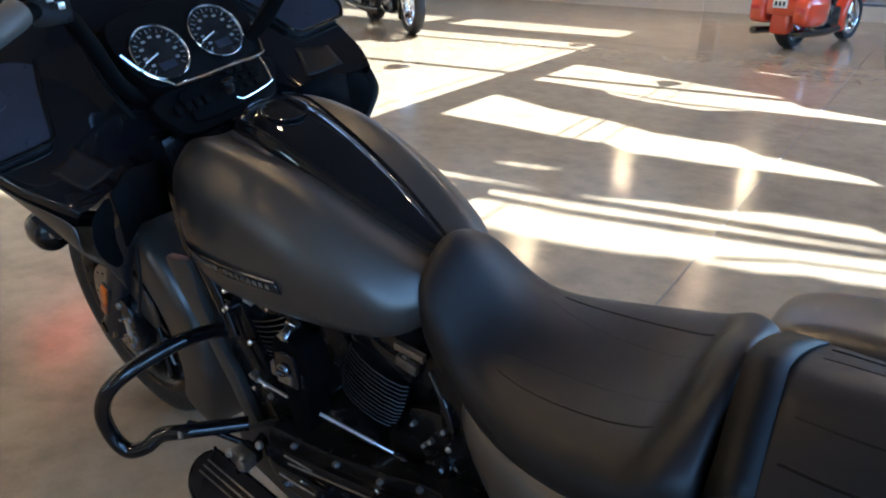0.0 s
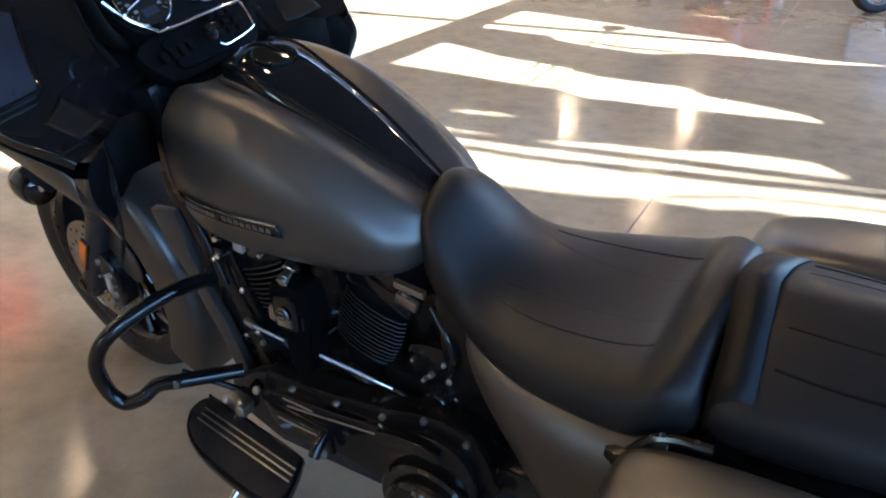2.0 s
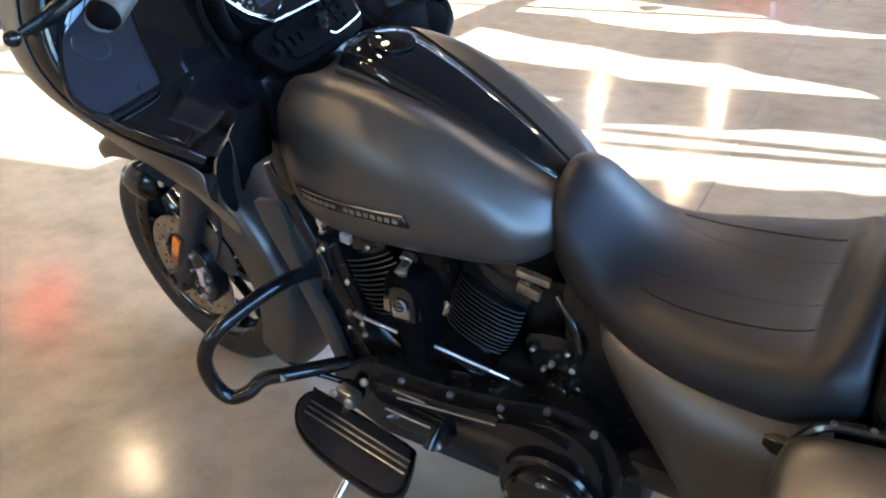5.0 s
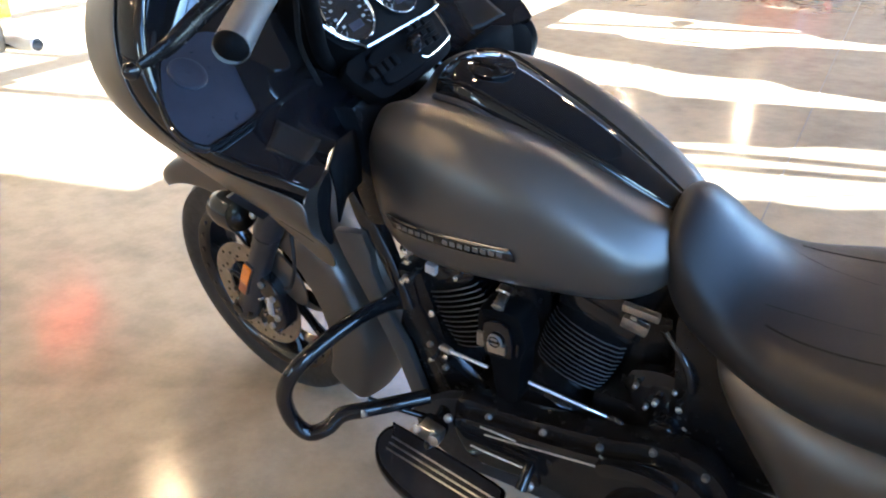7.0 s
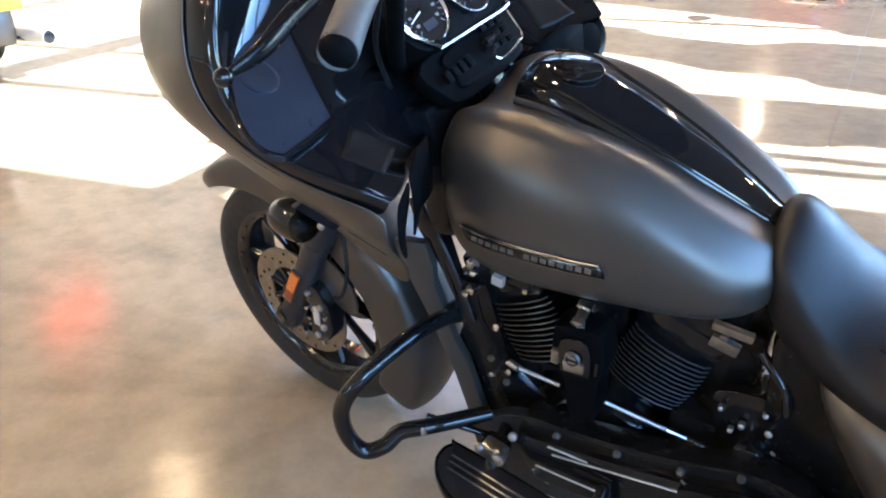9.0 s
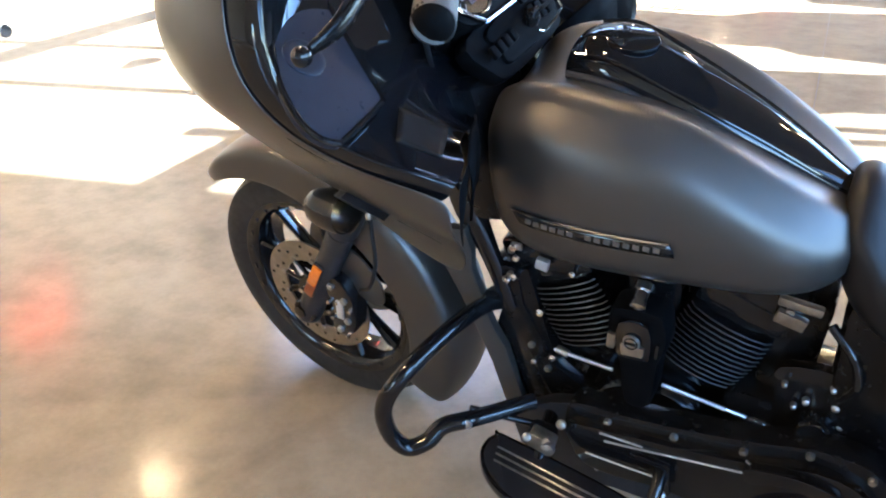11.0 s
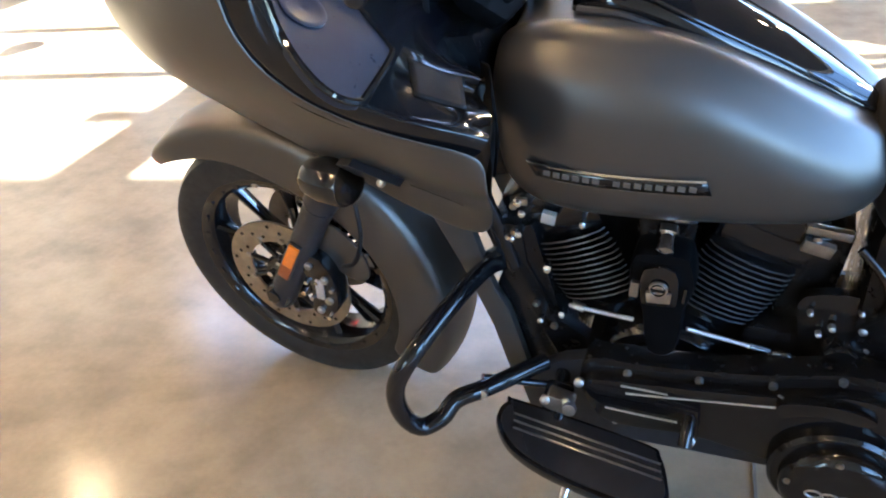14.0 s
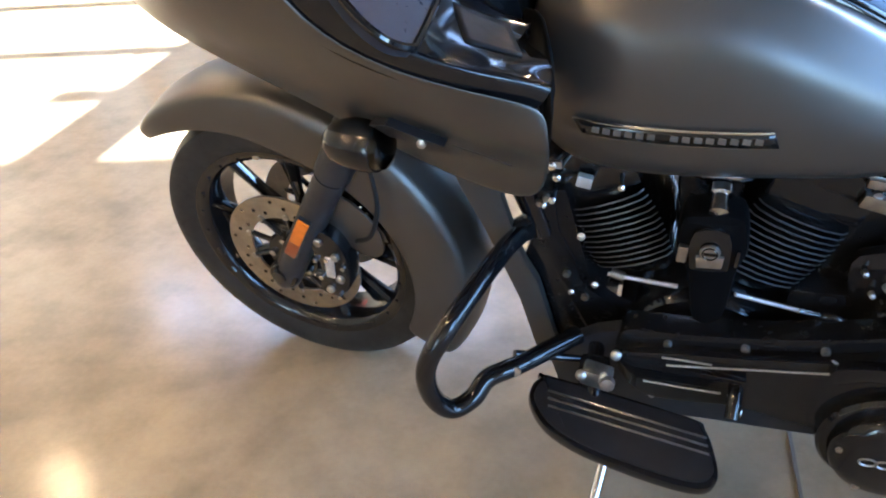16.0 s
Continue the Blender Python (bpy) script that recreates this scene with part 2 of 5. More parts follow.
def side_plate(outline, y_out, thick, bevel=0.004):
    """A plate seen from the side of the machine: outline of (x, z), its outer face at y_out, going inwards."""
    m = Matrix(((1, 0, 0, 0), (0, 0, -1, y_out), (0, 1, 0, 0), (0, 0, 0, 1)))
    bm = slab(outline, thick, Matrix.Identity(4), bevel)
    for v in bm.verts:
        v.co = Vector((v.co.x, y_out - v.co.z, v.co.y))
    return bm


def round_outline(points, n=6):
    return [(q[0], q[1]) for q in smooth_line(points, n, closed=True)]


def thing(name, label, category, m=None, group="", kind=""):
    ob = new(name)
    if m is not None:
        ob.matrix_world = m
    return tagged(ob, label, category, group, kind)


# ---------------------------------------------------------------- room
def room(u, v, z):
    return ALONG * u + OUT * v + Vector((0, 0, z))


ROOM = Matrix((ALONG, OUT, Vector((0, 0, 1)))).transposed().to_4x4()
U0, U1, V0, CEIL = -9.5, 8.5, -9.0, 12.4


def room_box(u0, u1, v0, v1, z0, z1, bevel=0.0):
    return moved(box((u0 + u1) / 2, (v0 + v1) / 2, (z0 + z1) / 2, u1 - u0, v1 - v0, z1 - z0, bevel=bevel), ROOM)


def floor_sheet():
    bm = room_box(U0 - 0.3, U1 + 0.3, V0 - 0.3, WALL_AT + 0.3, -0.2, 0.0)
    ob = finish("floor", bm, CONCRETE, smooth=0)
    return tagged(ob, "polished tan-grey concrete showroom floor with stains", "floor", kind="structure")


floor_sheet()
for p, q in ([((1.64, -6.0), (-0.46, 11.4)), ((-6.2, -7.0), (-7.4, 10.0)), ((-9.0, 8.0), (8.0, 9.2)), ((6.0, -6.0), (5.2, 11.0))]):
    d = Vector((q[0] - p[0], q[1] - p[1], 0))
    bm = box(0, 0, 0, d.length, 0.006, 0.006, m=Matrix.Rotation(math.atan2(d.y, d.x), 4, "Z"))
    moved(bm, Matrix.Translation(((p[0] + q[0]) / 2, (p[1] + q[1]) / 2, 0.001)))
    tagged(finish("floor_joint", bm, JOINT, smooth=0), "dark saw-cut joint in the concrete floor", "joint", kind="structure")

tagged(finish("ceiling", room_box(U0 - 0.3, U1 + 0.3, V0 - 0.3, WALL_AT + 0.3, CEIL, CEIL + 0.25), CEILPAINT, smooth=0), "dark painted showroom ceiling", "ceiling", kind="structure")
tagged(finish("wall_west", room_box(U0 - 0.3, U0, V0, WALL_AT, 0.0, CEIL), WALLPAINT, smooth=0), "plain pale wall", "wall", kind="structure")
# the east wall: a band of high windows over a solid foot
EAST_Z0, EAST_Z1 = 1.3, 6.0
tagged(finish("wall_east", room_box(U1, U1 + 0.3, V0, WALL_AT, EAST_Z1, CEIL), WALLPAINT, smooth=0), "plain pale wall above the side windows", "wall", kind="structure")
tagged(finish("wall_east_low", room_box(U1, U1 + 0.3, V0, WALL_AT, 0.0, EAST_Z0), DARKWALL, smooth=0), "plain dark wall below the side windows", "wall", kind="structure")
for v in (-8.8, -5.5, -2.0, 1.5, 5.0, 8.5, 11.9):
    tagged(finish("window_post", room_box(U1, U1 + 0.26, v - 0.1, v + 0.1, EAST_Z0, EAST_Z1), ALU, smooth=0), "dark post between window bays", "post", kind="structure")
# gaps added for reflections on the tank: one door-high, one by the east corner
SOUTH_GAPS = [(-5.3, -4.1, 0.05, 2.4), (3.6, 7.9, 1.4, 6.0)]
edges = [U0 - 0.3] + [e for g in SOUTH_GAPS for e in g[:2]] + [U1 + 0.3]
for a, b in zip(edges[::2], edges[1::2]):
    tagged(finish("wall_south", room_box(a, b, V0 - 0.3, V0, 0.0, CEIL), WALLPAINT, smooth=0), "plain pale wall", "wall", kind="structure")
for a, b, z0, z1 in SOUTH_GAPS:
    tagged(finish("wall_south", room_box(a, b, V0 - 0.3, V0, z1, CEIL), WALLPAINT, smooth=0), "plain pale wall above an opening", "wall", kind="structure")
    tagged(finish("sill", room_box(a, b, V0 - 0.3, V0, 0.0, z0), DARKWALL, smooth=0), "dark sill below an opening", "sill", kind="structure")

# the window wall: a low plinth, a head above, posts and bays of glass
TOP = (WALL_AT + 0.3 - 1.06) * TAN_SUN
COL_U = [-9.4, -7.6, -5.2, -2.74, 0.07, 5.75, 8.25]
tagged(finish("wall_north", room_box(U0 - 0.3, U1 + 0.3, WALL_AT, WALL_AT + 0.3, TOP, CEIL), WALLPAINT, smooth=0), "plain pale wall above the windows", "wall", kind="structure")
# added wall: keeps the low sky out of the floor reflections
tagged(finish("glare_wall", room_box(COL_U[0], COL_U[COL_U.index(0.07)] - 0.14, WALL_AT - 0.12, WALL_AT - 0.02, 0.0, 3.4), WALLPAINT, smooth=0), "pale wall added in front of the lower windows against sky glare", "wall", kind="structure")
tagged(finish("plinth", room_box(U0 - 0.3, U1 + 0.3, WALL_AT, WALL_AT + 0.3, 0.0, 0.25), WALLPAINT, smooth=0), "low plinth below the windows", "wall", kind="structure")
for u in COL_U:
    tagged(finish("window_post", room_box(u - 0.16, u + 0.16, WALL_AT, WALL_AT + 0.28, 0.25, TOP), ALU, smooth=0), "dark post between window bays", "post", kind="structure")
for i, (a, b) in enumerate(zip(COL_U, COL_U[1:])):
    w = thing("window_%d" % (i + 1), "tall fixed shop window with thin dark rails", "window", kind="structure")
    for z in (TOP - 0.02, 0.27, (WALL_AT + 0.13 - 2.35) * TAN_SUN, (WALL_AT + 0.13 - 3.36) * TAN_SUN, (WALL_AT + 0.13 - 5.9) * TAN_SUN, (WALL_AT + 0.13 - 7.9) * TAN_SUN):
        part("window_rail", room_box(a + 0.14, b - 0.14, WALL_AT + 0.1, WALL_AT + 0.16, z - 0.03, z + 0.03), ALU, w, smooth=0)

# unseen panel, placed so its shadow makes the dark band on the floor
tagged(finish("shade_panel", room_box(COL_U[1] + 0.16, -0.09, WALL_AT + 0.17, WALL_AT + 0.21, (WALL_AT + 0.19 - 9.40) * TAN_SUN, (WALL_AT + 0.19 - 8.52) * TAN_SUN), ALU, smooth=0), "dark panel added across the bays to cast a shadow band", "panel", kind="structure")

ground = finish("ground", room_box(-400, 400, -400, 500, -0.45, -0.25), PAVING, smooth=0)
tagged(ground, "pale paving outside the windows", "ground", kind="structure")


# unseen wall added far outside; it keeps the low sky out of floor reflections
SKY_BLOCK = surface("plain_sky_block", (0.24, 0.20, 0.16), 0.85, 0.0, 0.2, 0.15, 0.05, 0.3, 20.0)
tagged(finish("backdrop", room_box(-70, 15, 46.0, 47.0, -0.25, 30.5), SKY_BLOCK, smooth=0), "plain wall added across the street to hide the low sky", "backdrop", kind="structure")


# unseen boards added outside two bays; uneven edges cut the sun into ragged strips
SHADE_OUT = 0.34


def shade_board(parent, u0, u1, low, high):
    """A board whose lower and upper edges are functions of u."""
    bm = bmesh.new()
    n = 200
    rows = []
    for i in range(n + 1):
        u = u0 + (u1 - u0) * i / n
        rows.append([bm.verts.new(room(u, WALL_AT + v, z)) for v, z in ((SHADE_OUT, low(u)), (SHADE_OUT, high(u)), (SHADE_OUT + 0.012, high(u)), (SHADE_OUT + 0.012, low(u)))])
    for a, b in zip(rows, rows[1:]):
        for j in range(4):
            bm.faces.new((a[j], a[(j + 1) % 4], b[(j + 1) % 4], b[j]))
    bm.faces.new(rows[0][::-1])
    bm.faces.new(rows[-1])
    return part("board", bm, SUN_MASK, parent, smooth=0)


def height_for(v, u=0.0):
    """The height on the window wall from which the sun reaches the floor v metres out from the machine."""
    return (WALL_AT + SHADE_OUT - v) * TAN_SUN / 0.995


def wave(a, k, ph):
    return lambda u: a * (noise.noise(Vector((u * k, ph, 0.3))) + 0.4 * noise.noise(Vector((u * k * 2.7, ph, 4.3))))


shade = thing("sunshade", "unseen uneven boards added outside the windows to shape the sun", "sunshade")
SHADE_U0, SHADE_U1 = 0.0, 7.86            # along the floor; the boards hang 0.255 m farther along


def reach(knots, ph, amp=0.012):
    """An edge of a board, given by where its shadow falls: (place along the wall, reach over the floor)."""
    us, vs = zip(*((u + 0.255, v) for u, v in knots))
    w = wave(amp, 2.2, ph)
    return lambda u: height_for(float(np.interp(u, us, vs))) + w(u)


def within(u0, u1, inside, outside):
    return lambda u: inside(u) if u0 < u - 0.255 < u1 else outside(u)


FOOT, CROWN = reach([(0, 14.5)], 1.0), reach([(0, 0.3)], 2.0)
P_TOP = reach([(-0.19, 6.88), (0.2, 6.79), (1.14, 6.43), (1.69, 6.2), (2.09, 6.08), (2.31, 5.7), (2.65, 5.58), (2.93, 5.47)], 3.0)
P_LOW = reach([(-0.14, 5.71), (0.33, 5.61), (0.72, 5.53), (1.39, 5.32), (1.84, 5.31), (2.26, 5.33), (2.93, 5.31), (3.6, 5.46)], 4.0)
P_THIN = reach([(0.72, 5.53), (1.0, 5.41), (1.39, 5.26), (1.84, 5.26), (1.95, 5.31)], 4.0)
P_SLIVER = reach([(0.72, 5.53), (0.8, 5.37), (1.19, 5.20), (1.67, 5.1), (1.95, 5.28)], 4.0)
Q_TOP = reach([(-0.14, 4.89), (0.16, 4.78), (0.65, 4.49), (1.14, 4.33), (1.48, 4.12), (2.06, 4.05), (2.23, 3.85), (2.57, 3.74), (2.85, 3.62), (2.97, 3.46)], 5.0)
Q_LOW = reach([(-0.04, 3.91), (0.36, 3.83), (0.95, 3.69), (1.32, 3.64), (1.54, 3.48), (1.75, 3.48), (2.16, 3.43), (2.54, 3.41), (2.74, 3.45), (2.97, 3.38), (3.3, 3.46)], 6.0)
LONE_TOP, LONE_LOW = reach([(0.88, 2.86), (0.98, 2.91), (1.15, 2.92), (1.35, 2.89)], 6.5, 0.004), reach([(0.88, 2.86), (0.98, 2.84), (1.15, 2.85), (1.35, 2.88)], 6.5, 0.004)
FAR_TOP, FAR_LOW = reach([(1.62, 7.42), (1.75, 7.46), (2.0, 7.40), (2.04, 7.33), (2.27, 7.29)], 6.5, 0.004), reach([(1.62, 7.42), (1.75, 7.39), (2.0, 7.33), (2.05, 7.29), (2.27, 7.28)], 6.5, 0.004)
R_TOP = reach([(0.73, 2.54), (0.98, 2.52), (1.48, 2.46), (1.92, 2.56), (2.23, 2.56), (2.46, 2.67), (2.69, 2.67), (2.92, 2.65), (3.1, 2.45), (3.5, 2.36)], 7.0)
R_LOW = reach([(0.96, 2.29), (1.56, 2.23), (2.11, 2.27), (2.6, 2.29), (2.99, 2.32)], 8.0, 0.006)
S_TOP = reach([(1.03, 2.19), (1.6, 2.15), (2.13, 2.15), (2.62, 2.17), (2.99, 2.21)], 8.0, 0.006)
S_LOW = reach([(1.32, 1.81), (1.53, 1.77), (1.74, 1.76), (1.98, 1.78), (2.25, 1.85), (2.35, 1.93), (2.63, 2.04), (3.0, 2.08)], 9.0, 0.006)
T_TOP = reach([(2.25, 1.85), (2.42, 1.90), (2.64, 2.0), (3.0, 2.04)], 9.0, 0.006)
T_LOW = reach([(2.25, 1.83), (2.36, 1.82), (2.54, 1.83), (2.71, 1.90), (2.86, 1.88), (3.0, 1.90), (3.3, 1.84)], 10.0)
for u0, u1, low, high in ((SHADE_U0, SHADE_U1, FOOT, FAR_TOP), (SHADE_U0, SHADE_U1, within(1.62, 2.27, FAR_LOW, FAR_TOP), P_TOP), (0.74, 1.95, P_LOW, P_THIN), (SHADE_U0, SHADE_U1, within(0.74, 1.95, P_SLIVER, P_LOW), Q_TOP),
                          (SHADE_U0, SHADE_U1, Q_LOW, LONE_TOP), (SHADE_U0, SHADE_U1, within(0.88, 1.35, LONE_LOW, LONE_TOP), R_TOP), (SHADE_U0, SHADE_U1, R_LOW, S_TOP),
                          (2.25, SHADE_U1, S_LOW, T_TOP), (0.30, SHADE_U1, within(2.25, 99.0, T_LOW, S_LOW), CROWN)):
    shade_board(shade, u0 + 0.255, u1 + 0.255, low, high)
# small added block; its shadow makes the notch left of the post
part("bracket", room_box(-0.34, -0.08, WALL_AT + SHADE_OUT, WALL_AT + SHADE_OUT + 0.02, height_for(1.85), height_for(1.70)), ALU, shade, smooth=0)
# unseen uprights added to carry the boards
for u in (0.155, 5.755, 8.155):
    part("upright", room_box(u - 0.05, u + 0.05, WALL_AT + SHADE_OUT + 0.05, WALL_AT + SHADE_OUT + 0.15, -0.25, TOP + 0.3), ALU, shade, smooth=0)


# ceiling and pendant lamps
def lamp_thing(at, drop, r=0.11):
    x, y, z = at
    ob = thing("pendant_lamp", "warm glowing pendant lamp with a dark metal shade", "lamp", group="showroom lamps")
    part("shade", turned([(0.02, 0.16), (0.05, 0.15), (r, 0.02), (r + 0.01, 0.0), (r, 0.004), (0.045, 0.13), (0.02, 0.14)], (x, y, z), (0, 0, 1), 24), BLACK, ob)
    part("bulb", turned([(0.005, 0.012), (r * 0.92, 0.012), (r * 0.92, 0.02), (0.005, 0.024)], (x, y, z), (0, 0, 1), 24), BULB, ob, "warm glowing disc")
    part("rod", tube([(x, y, z + 0.15), (x, y, z + drop)], 0.008, 1, 8, smooth=False), BLACK, ob)
    return ob


LAMPS = [(-4.8, 2.3, 4.5), (0.1, -0.6, 4.5), (-1.95, 11.6, 2.36), (-3.57, 10.5, 2.3), (-1.8, 9.6, 2.97), (-4.1, 8.5, 3.1)]
# the rest is an assumed grid, added for warm fill and glints
LAMPS += [(-4.9 + 2.9 * i + 0.5 * (j % 2), -5.6 + 2.6 * j, 4.5) for i in range(5) for j in range(-1, 7) if (i, j) not in ((0, 3), (0, 4), (1, 4))]
for at in LAMPS:
    if (at[0] > 0.2 and at[1] < 3.0) or not V0 + 0.5 < Vector(at).dot(OUT) or not U0 + 0.5 < Vector(at).dot(ALONG) < U1 - 0.5:
        continue
    lamp_thing(at, CEIL - at[2])


sign = thing("wall_sign", "red glowing wall sign hung high on the window posts", "sign")
SIGN = Matrix.Translation((-8.6, 3.5, 4.3)) @ Matrix.Rotation(radians(15.5), 4, "Z")
part("sign_box", moved(box(0, 0, 0, 0.10, 1.30, 0.50, bevel=0.02), SIGN), BLACK, sign)
for k in (-1, 0, 1):
    part("sign_tube", moved(tube([(0.075, -0.52, 0.14 * k), (0.075, 0, 0.14 * k), (0.075, 0.52, 0.14 * k)], 0.03, 3, 10), SIGN), REDGLOW, sign, "glowing red tube")
for k in (-0.5, 0.5):
    part("sign_cable", moved(tube([(0, k, 0.25), (0, k, 8.08)], 0.008, 1, 6, smooth=False), SIGN), BLACK, sign)

# ---------------------------------------------------------------- the motorcycle
# Built upright in its own metres: x backwards from near the front axle, y to its right, z up; then leant on its stand.
AXLE = Vector((-0.066, 0.0, 0.322))
LEANT = pose(0, 0, 0, 13.0, 0, 0) @ Matrix.Translation((0, 0.08, -0.018)) @ Matrix.Translation((-0.06, 0, 0)) @ pose(0, 0, 0, 0, 0, 1.5) @ Matrix.Translation((0.06, 0, 0))
bike = thing("motorcycle", "satin grey and gloss black touring motorcycle leaning on its stand", "motorcycle", LEANT)
MIRROR = Matrix.Diagonal((1, -1, 1, 1))
SIDE = Matrix.Translation((0, -0.08, 0.018)) @ Matrix.Rotation(radians(-5.0), 4, "X")      # sets the outboard parts on the leant frame


def outboard(row):
    return [(x, y if y > -0.02 else y + 0.087 * z - 0.08, z + 0.018 - 0.087 * y) for x, y, z in row]


def side_part(name, bm, material, parent, label="", **kw):
    return part(name, moved(bm, SIDE), material, parent, label, **kw)


def half_ring(x, half):
    """A closed ring at x from the left half's (y, z), bottom centre to top centre."""
    left = [(x + (p[2] if len(p) > 2 else 0), p[0], p[1]) for p in half]
    right = [(a, -b, c) for a, b, c in left[1:-1]][::-1]
    return left + right


# ---- fuel tank
def tank_ring(x, zb, zt, hw, zw):
    """Belly, widest line, a soft crease along the flank, then a flat shelf up to the top."""
    f = float(np.interp(x, [0.49, 0.55, 0.65, 0.80, 0.90, 0.98], [0.66, 0.68, 0.62, 0.60, 0.55, 0.42]))
    zc = zw + f * (zt - zw)
    k = min(1.0, (zt - zw) / 0.17)
    return half_ring(x, [(0, zb + 0.06 * k), (-0.45 * hw, zb + 0.02 * k), (-0.78 * hw, zb), (-0.97 * hw, zb + 0.3 * (zw - zb)), (-hw, zw), (-0.985 * hw, zw + 0.45 * (zc - zw)), (-0.935 * hw, zc - 0.010 * k), (-0.865 * hw, zc + 0.016 * k),
                         (-0.72 * hw, zc + 0.62 * (zt - zc)), (-0.58 * hw, zt - 0.002), (-0.40 * hw, zt - 0.022 * k), (0, zt - 0.034 * k)])


TANK = [(0.468, 0.715, 0.86, 0.085, 0.78), (0.474, 0.69, 0.90, 0.12, 0.78), (0.495, 0.662, 0.935, 0.15, 0.775), (0.55, 0.645, 0.960, 0.178, 0.765), (0.65, 0.645, 0.962, 0.190, 0.757), (0.78, 0.655, 0.930, 0.186, 0.745),
        (0.90, 0.652, 0.850, 0.164, 0.728), (0.95, 0.657, 0.816, 0.147, 0.722), (0.985, 0.666, 0.790, 0.122, 0.719), (1.008, 0.682, 0.770, 0.088, 0.720), (1.018, 0.700, 0.757, 0.055, 0.725)]
TANK = [(x, zb + 0.030, zt + 0.018, hw + 0.012, zw + 0.028) for x, zb, zt, hw, zw in TANK]
tank = part("fuel_tank", loft([tank_ring(*s) for s in TANK]), SATIN, bike, "satin brown-grey painted fuel tank", subsurf=2)


def probe(ob, origin, way):
    """Where a ray meets the finished surface of a part."""
    hit, place, normal, _ = ob.evaluated_get(bpy.context.evaluated_depsgraph_get()).ray_cast(Vector(origin), Vector(way))
    return place if hit else Vector(origin)


def tank_side(x, z):
    return probe(tank, (x, -0.6, z), (0, 1, 0)).y


def badge(sgn):
    n = 24
    def line(z0, z1, x0, x1, out):
        return [(x0 + (x1 - x0) * i / n, sgn * -(tank_side(x0 + (x1 - x0) * i / n, z0 + (z1 - z0) * i / n) - out), z0 + (z1 - z0) * i / n) for i in range(n + 1)]
    bm = bmesh.new()
    lo, hi = line(0.768, 0.768, 0.551, 0.793, 0.004), line(0.790, 0.790, 0.538, 0.785, 0.004)
    rows = [[bm.verts.new(p) for p in r] for r in (lo, hi)]
    for j in range(n):
        bm.faces.new((rows[0][j], rows[0][j + 1], rows[1][j + 1], rows[1][j]))
    b = part("badge", bm, BLACK, tank, "slim dark badge with bright edges", solid=0.004)
    part("upper_edge", tube(hi[::3], 0.0024, 2, 8), CHROME, b)
    part("lower_edge", tube(lo[::3], 0.0018, 2, 8), CHROME, b)
    # the maker's name as plain bars
    k = 15
    for i in range(k):
        if i == 6:
            continue
        x = 0.562 + 0.214 * (i + 0.5) / k
        z = 0.7790
        part("bar", box(x, sgn * -(tank_side(x, z) - 0.0075), z, 0.0095, 0.0014, 0.0085, m=Matrix.Rotation(0.12, 4, "Y"), bevel=0.0006), LETTER, b, smooth=0)


badge(1)
badge(-1)


# ---- console on the tank
def console_ring(x, hw, zt, drop):
    hw *= 0.90
    return half_ring(x, [(0, zt - drop), (-0.8 * hw, zt - drop), (-hw, zt - drop * 0.75), (-1.0 * hw, zt - drop * 0.45), (-0.82 * hw, zt - 0.010), (-0.4 * hw, zt), (0, zt + 0.002)])


CONSOLE = [(0.572, 0.035, 0.955, 0.03), (0.577, 0.055, 0.985, 0.05), (0.600, 0.074, 1.006, 0.06), (0.66, 0.081, 1.004, 0.065), (0.74, 0.077, 0.966, 0.065), (0.80, 0.070, 0.934, 0.062), (0.87, 0.058, 0.894, 0.055), (0.94, 0.041, 0.846, 0.045), (0.985, 0.028, 0.812, 0.035), (1.01, 0.019, 0.797, 0.03)]
console = part("tank_console", loft([console_ring(*s) for s in CONSOLE]), GLOSS, bike, "gloss black console along the tank top", subsurf=2)
part("filler_cap", turned([(0.004, -0.004), (0.040, -0.004), (0.041, -0.0005), (0.039, 0.0006), (0.036, 0.001), (0.004, 0.0025)], (0.668, 0.0, 0.9976), (0.16, 0, 1), 40), GLOSS, console, "round gloss black filler door")
for s in (-1, 1):
    part("console_trim", tube([(0.60, s * 0.0594, 0.992), (0.66, s * 0.0643, 0.990), (0.74, s * 0.0612, 0.951), (0.80, s * 0.0558, 0.919), (0.87, s * 0.0459, 0.880), (0.94, s * 0.0324, 0.834), (1.0, s * 0.0171, 0.793)], 0.003, 6, 8), GLOSS, console)
    part("console_seal", tube([(0.59, s * 0.0648, 0.962), (0.66, s * 0.0756, 0.958), (0.74, s * 0.0720, 0.922), (0.80, s * 0.0657, 0.888), (0.87, s * 0.0549, 0.850), (0.94, s * 0.0387, 0.806), (1.0, s * 0.0234, 0.772)], 0.006, 6, 8), PLASTIC, console)


# ---- seat
def seat_ring(x, hw, zc, ze, zb):
    """zc: height on the middle line, ze: near the edge, zb: the skirt's foot."""
    return half_ring(x, [(0, zb), (-0.7 * hw, zb), (-0.98 * hw, zb + 0.01), (-1.03 * hw, zb + 0.45 * (ze - zb)), (-0.97 * hw, ze - 0.02), (-0.78 * hw, ze), (-0.4 * hw, 0.4 * ze + 0.6 * zc), (0, zc)])


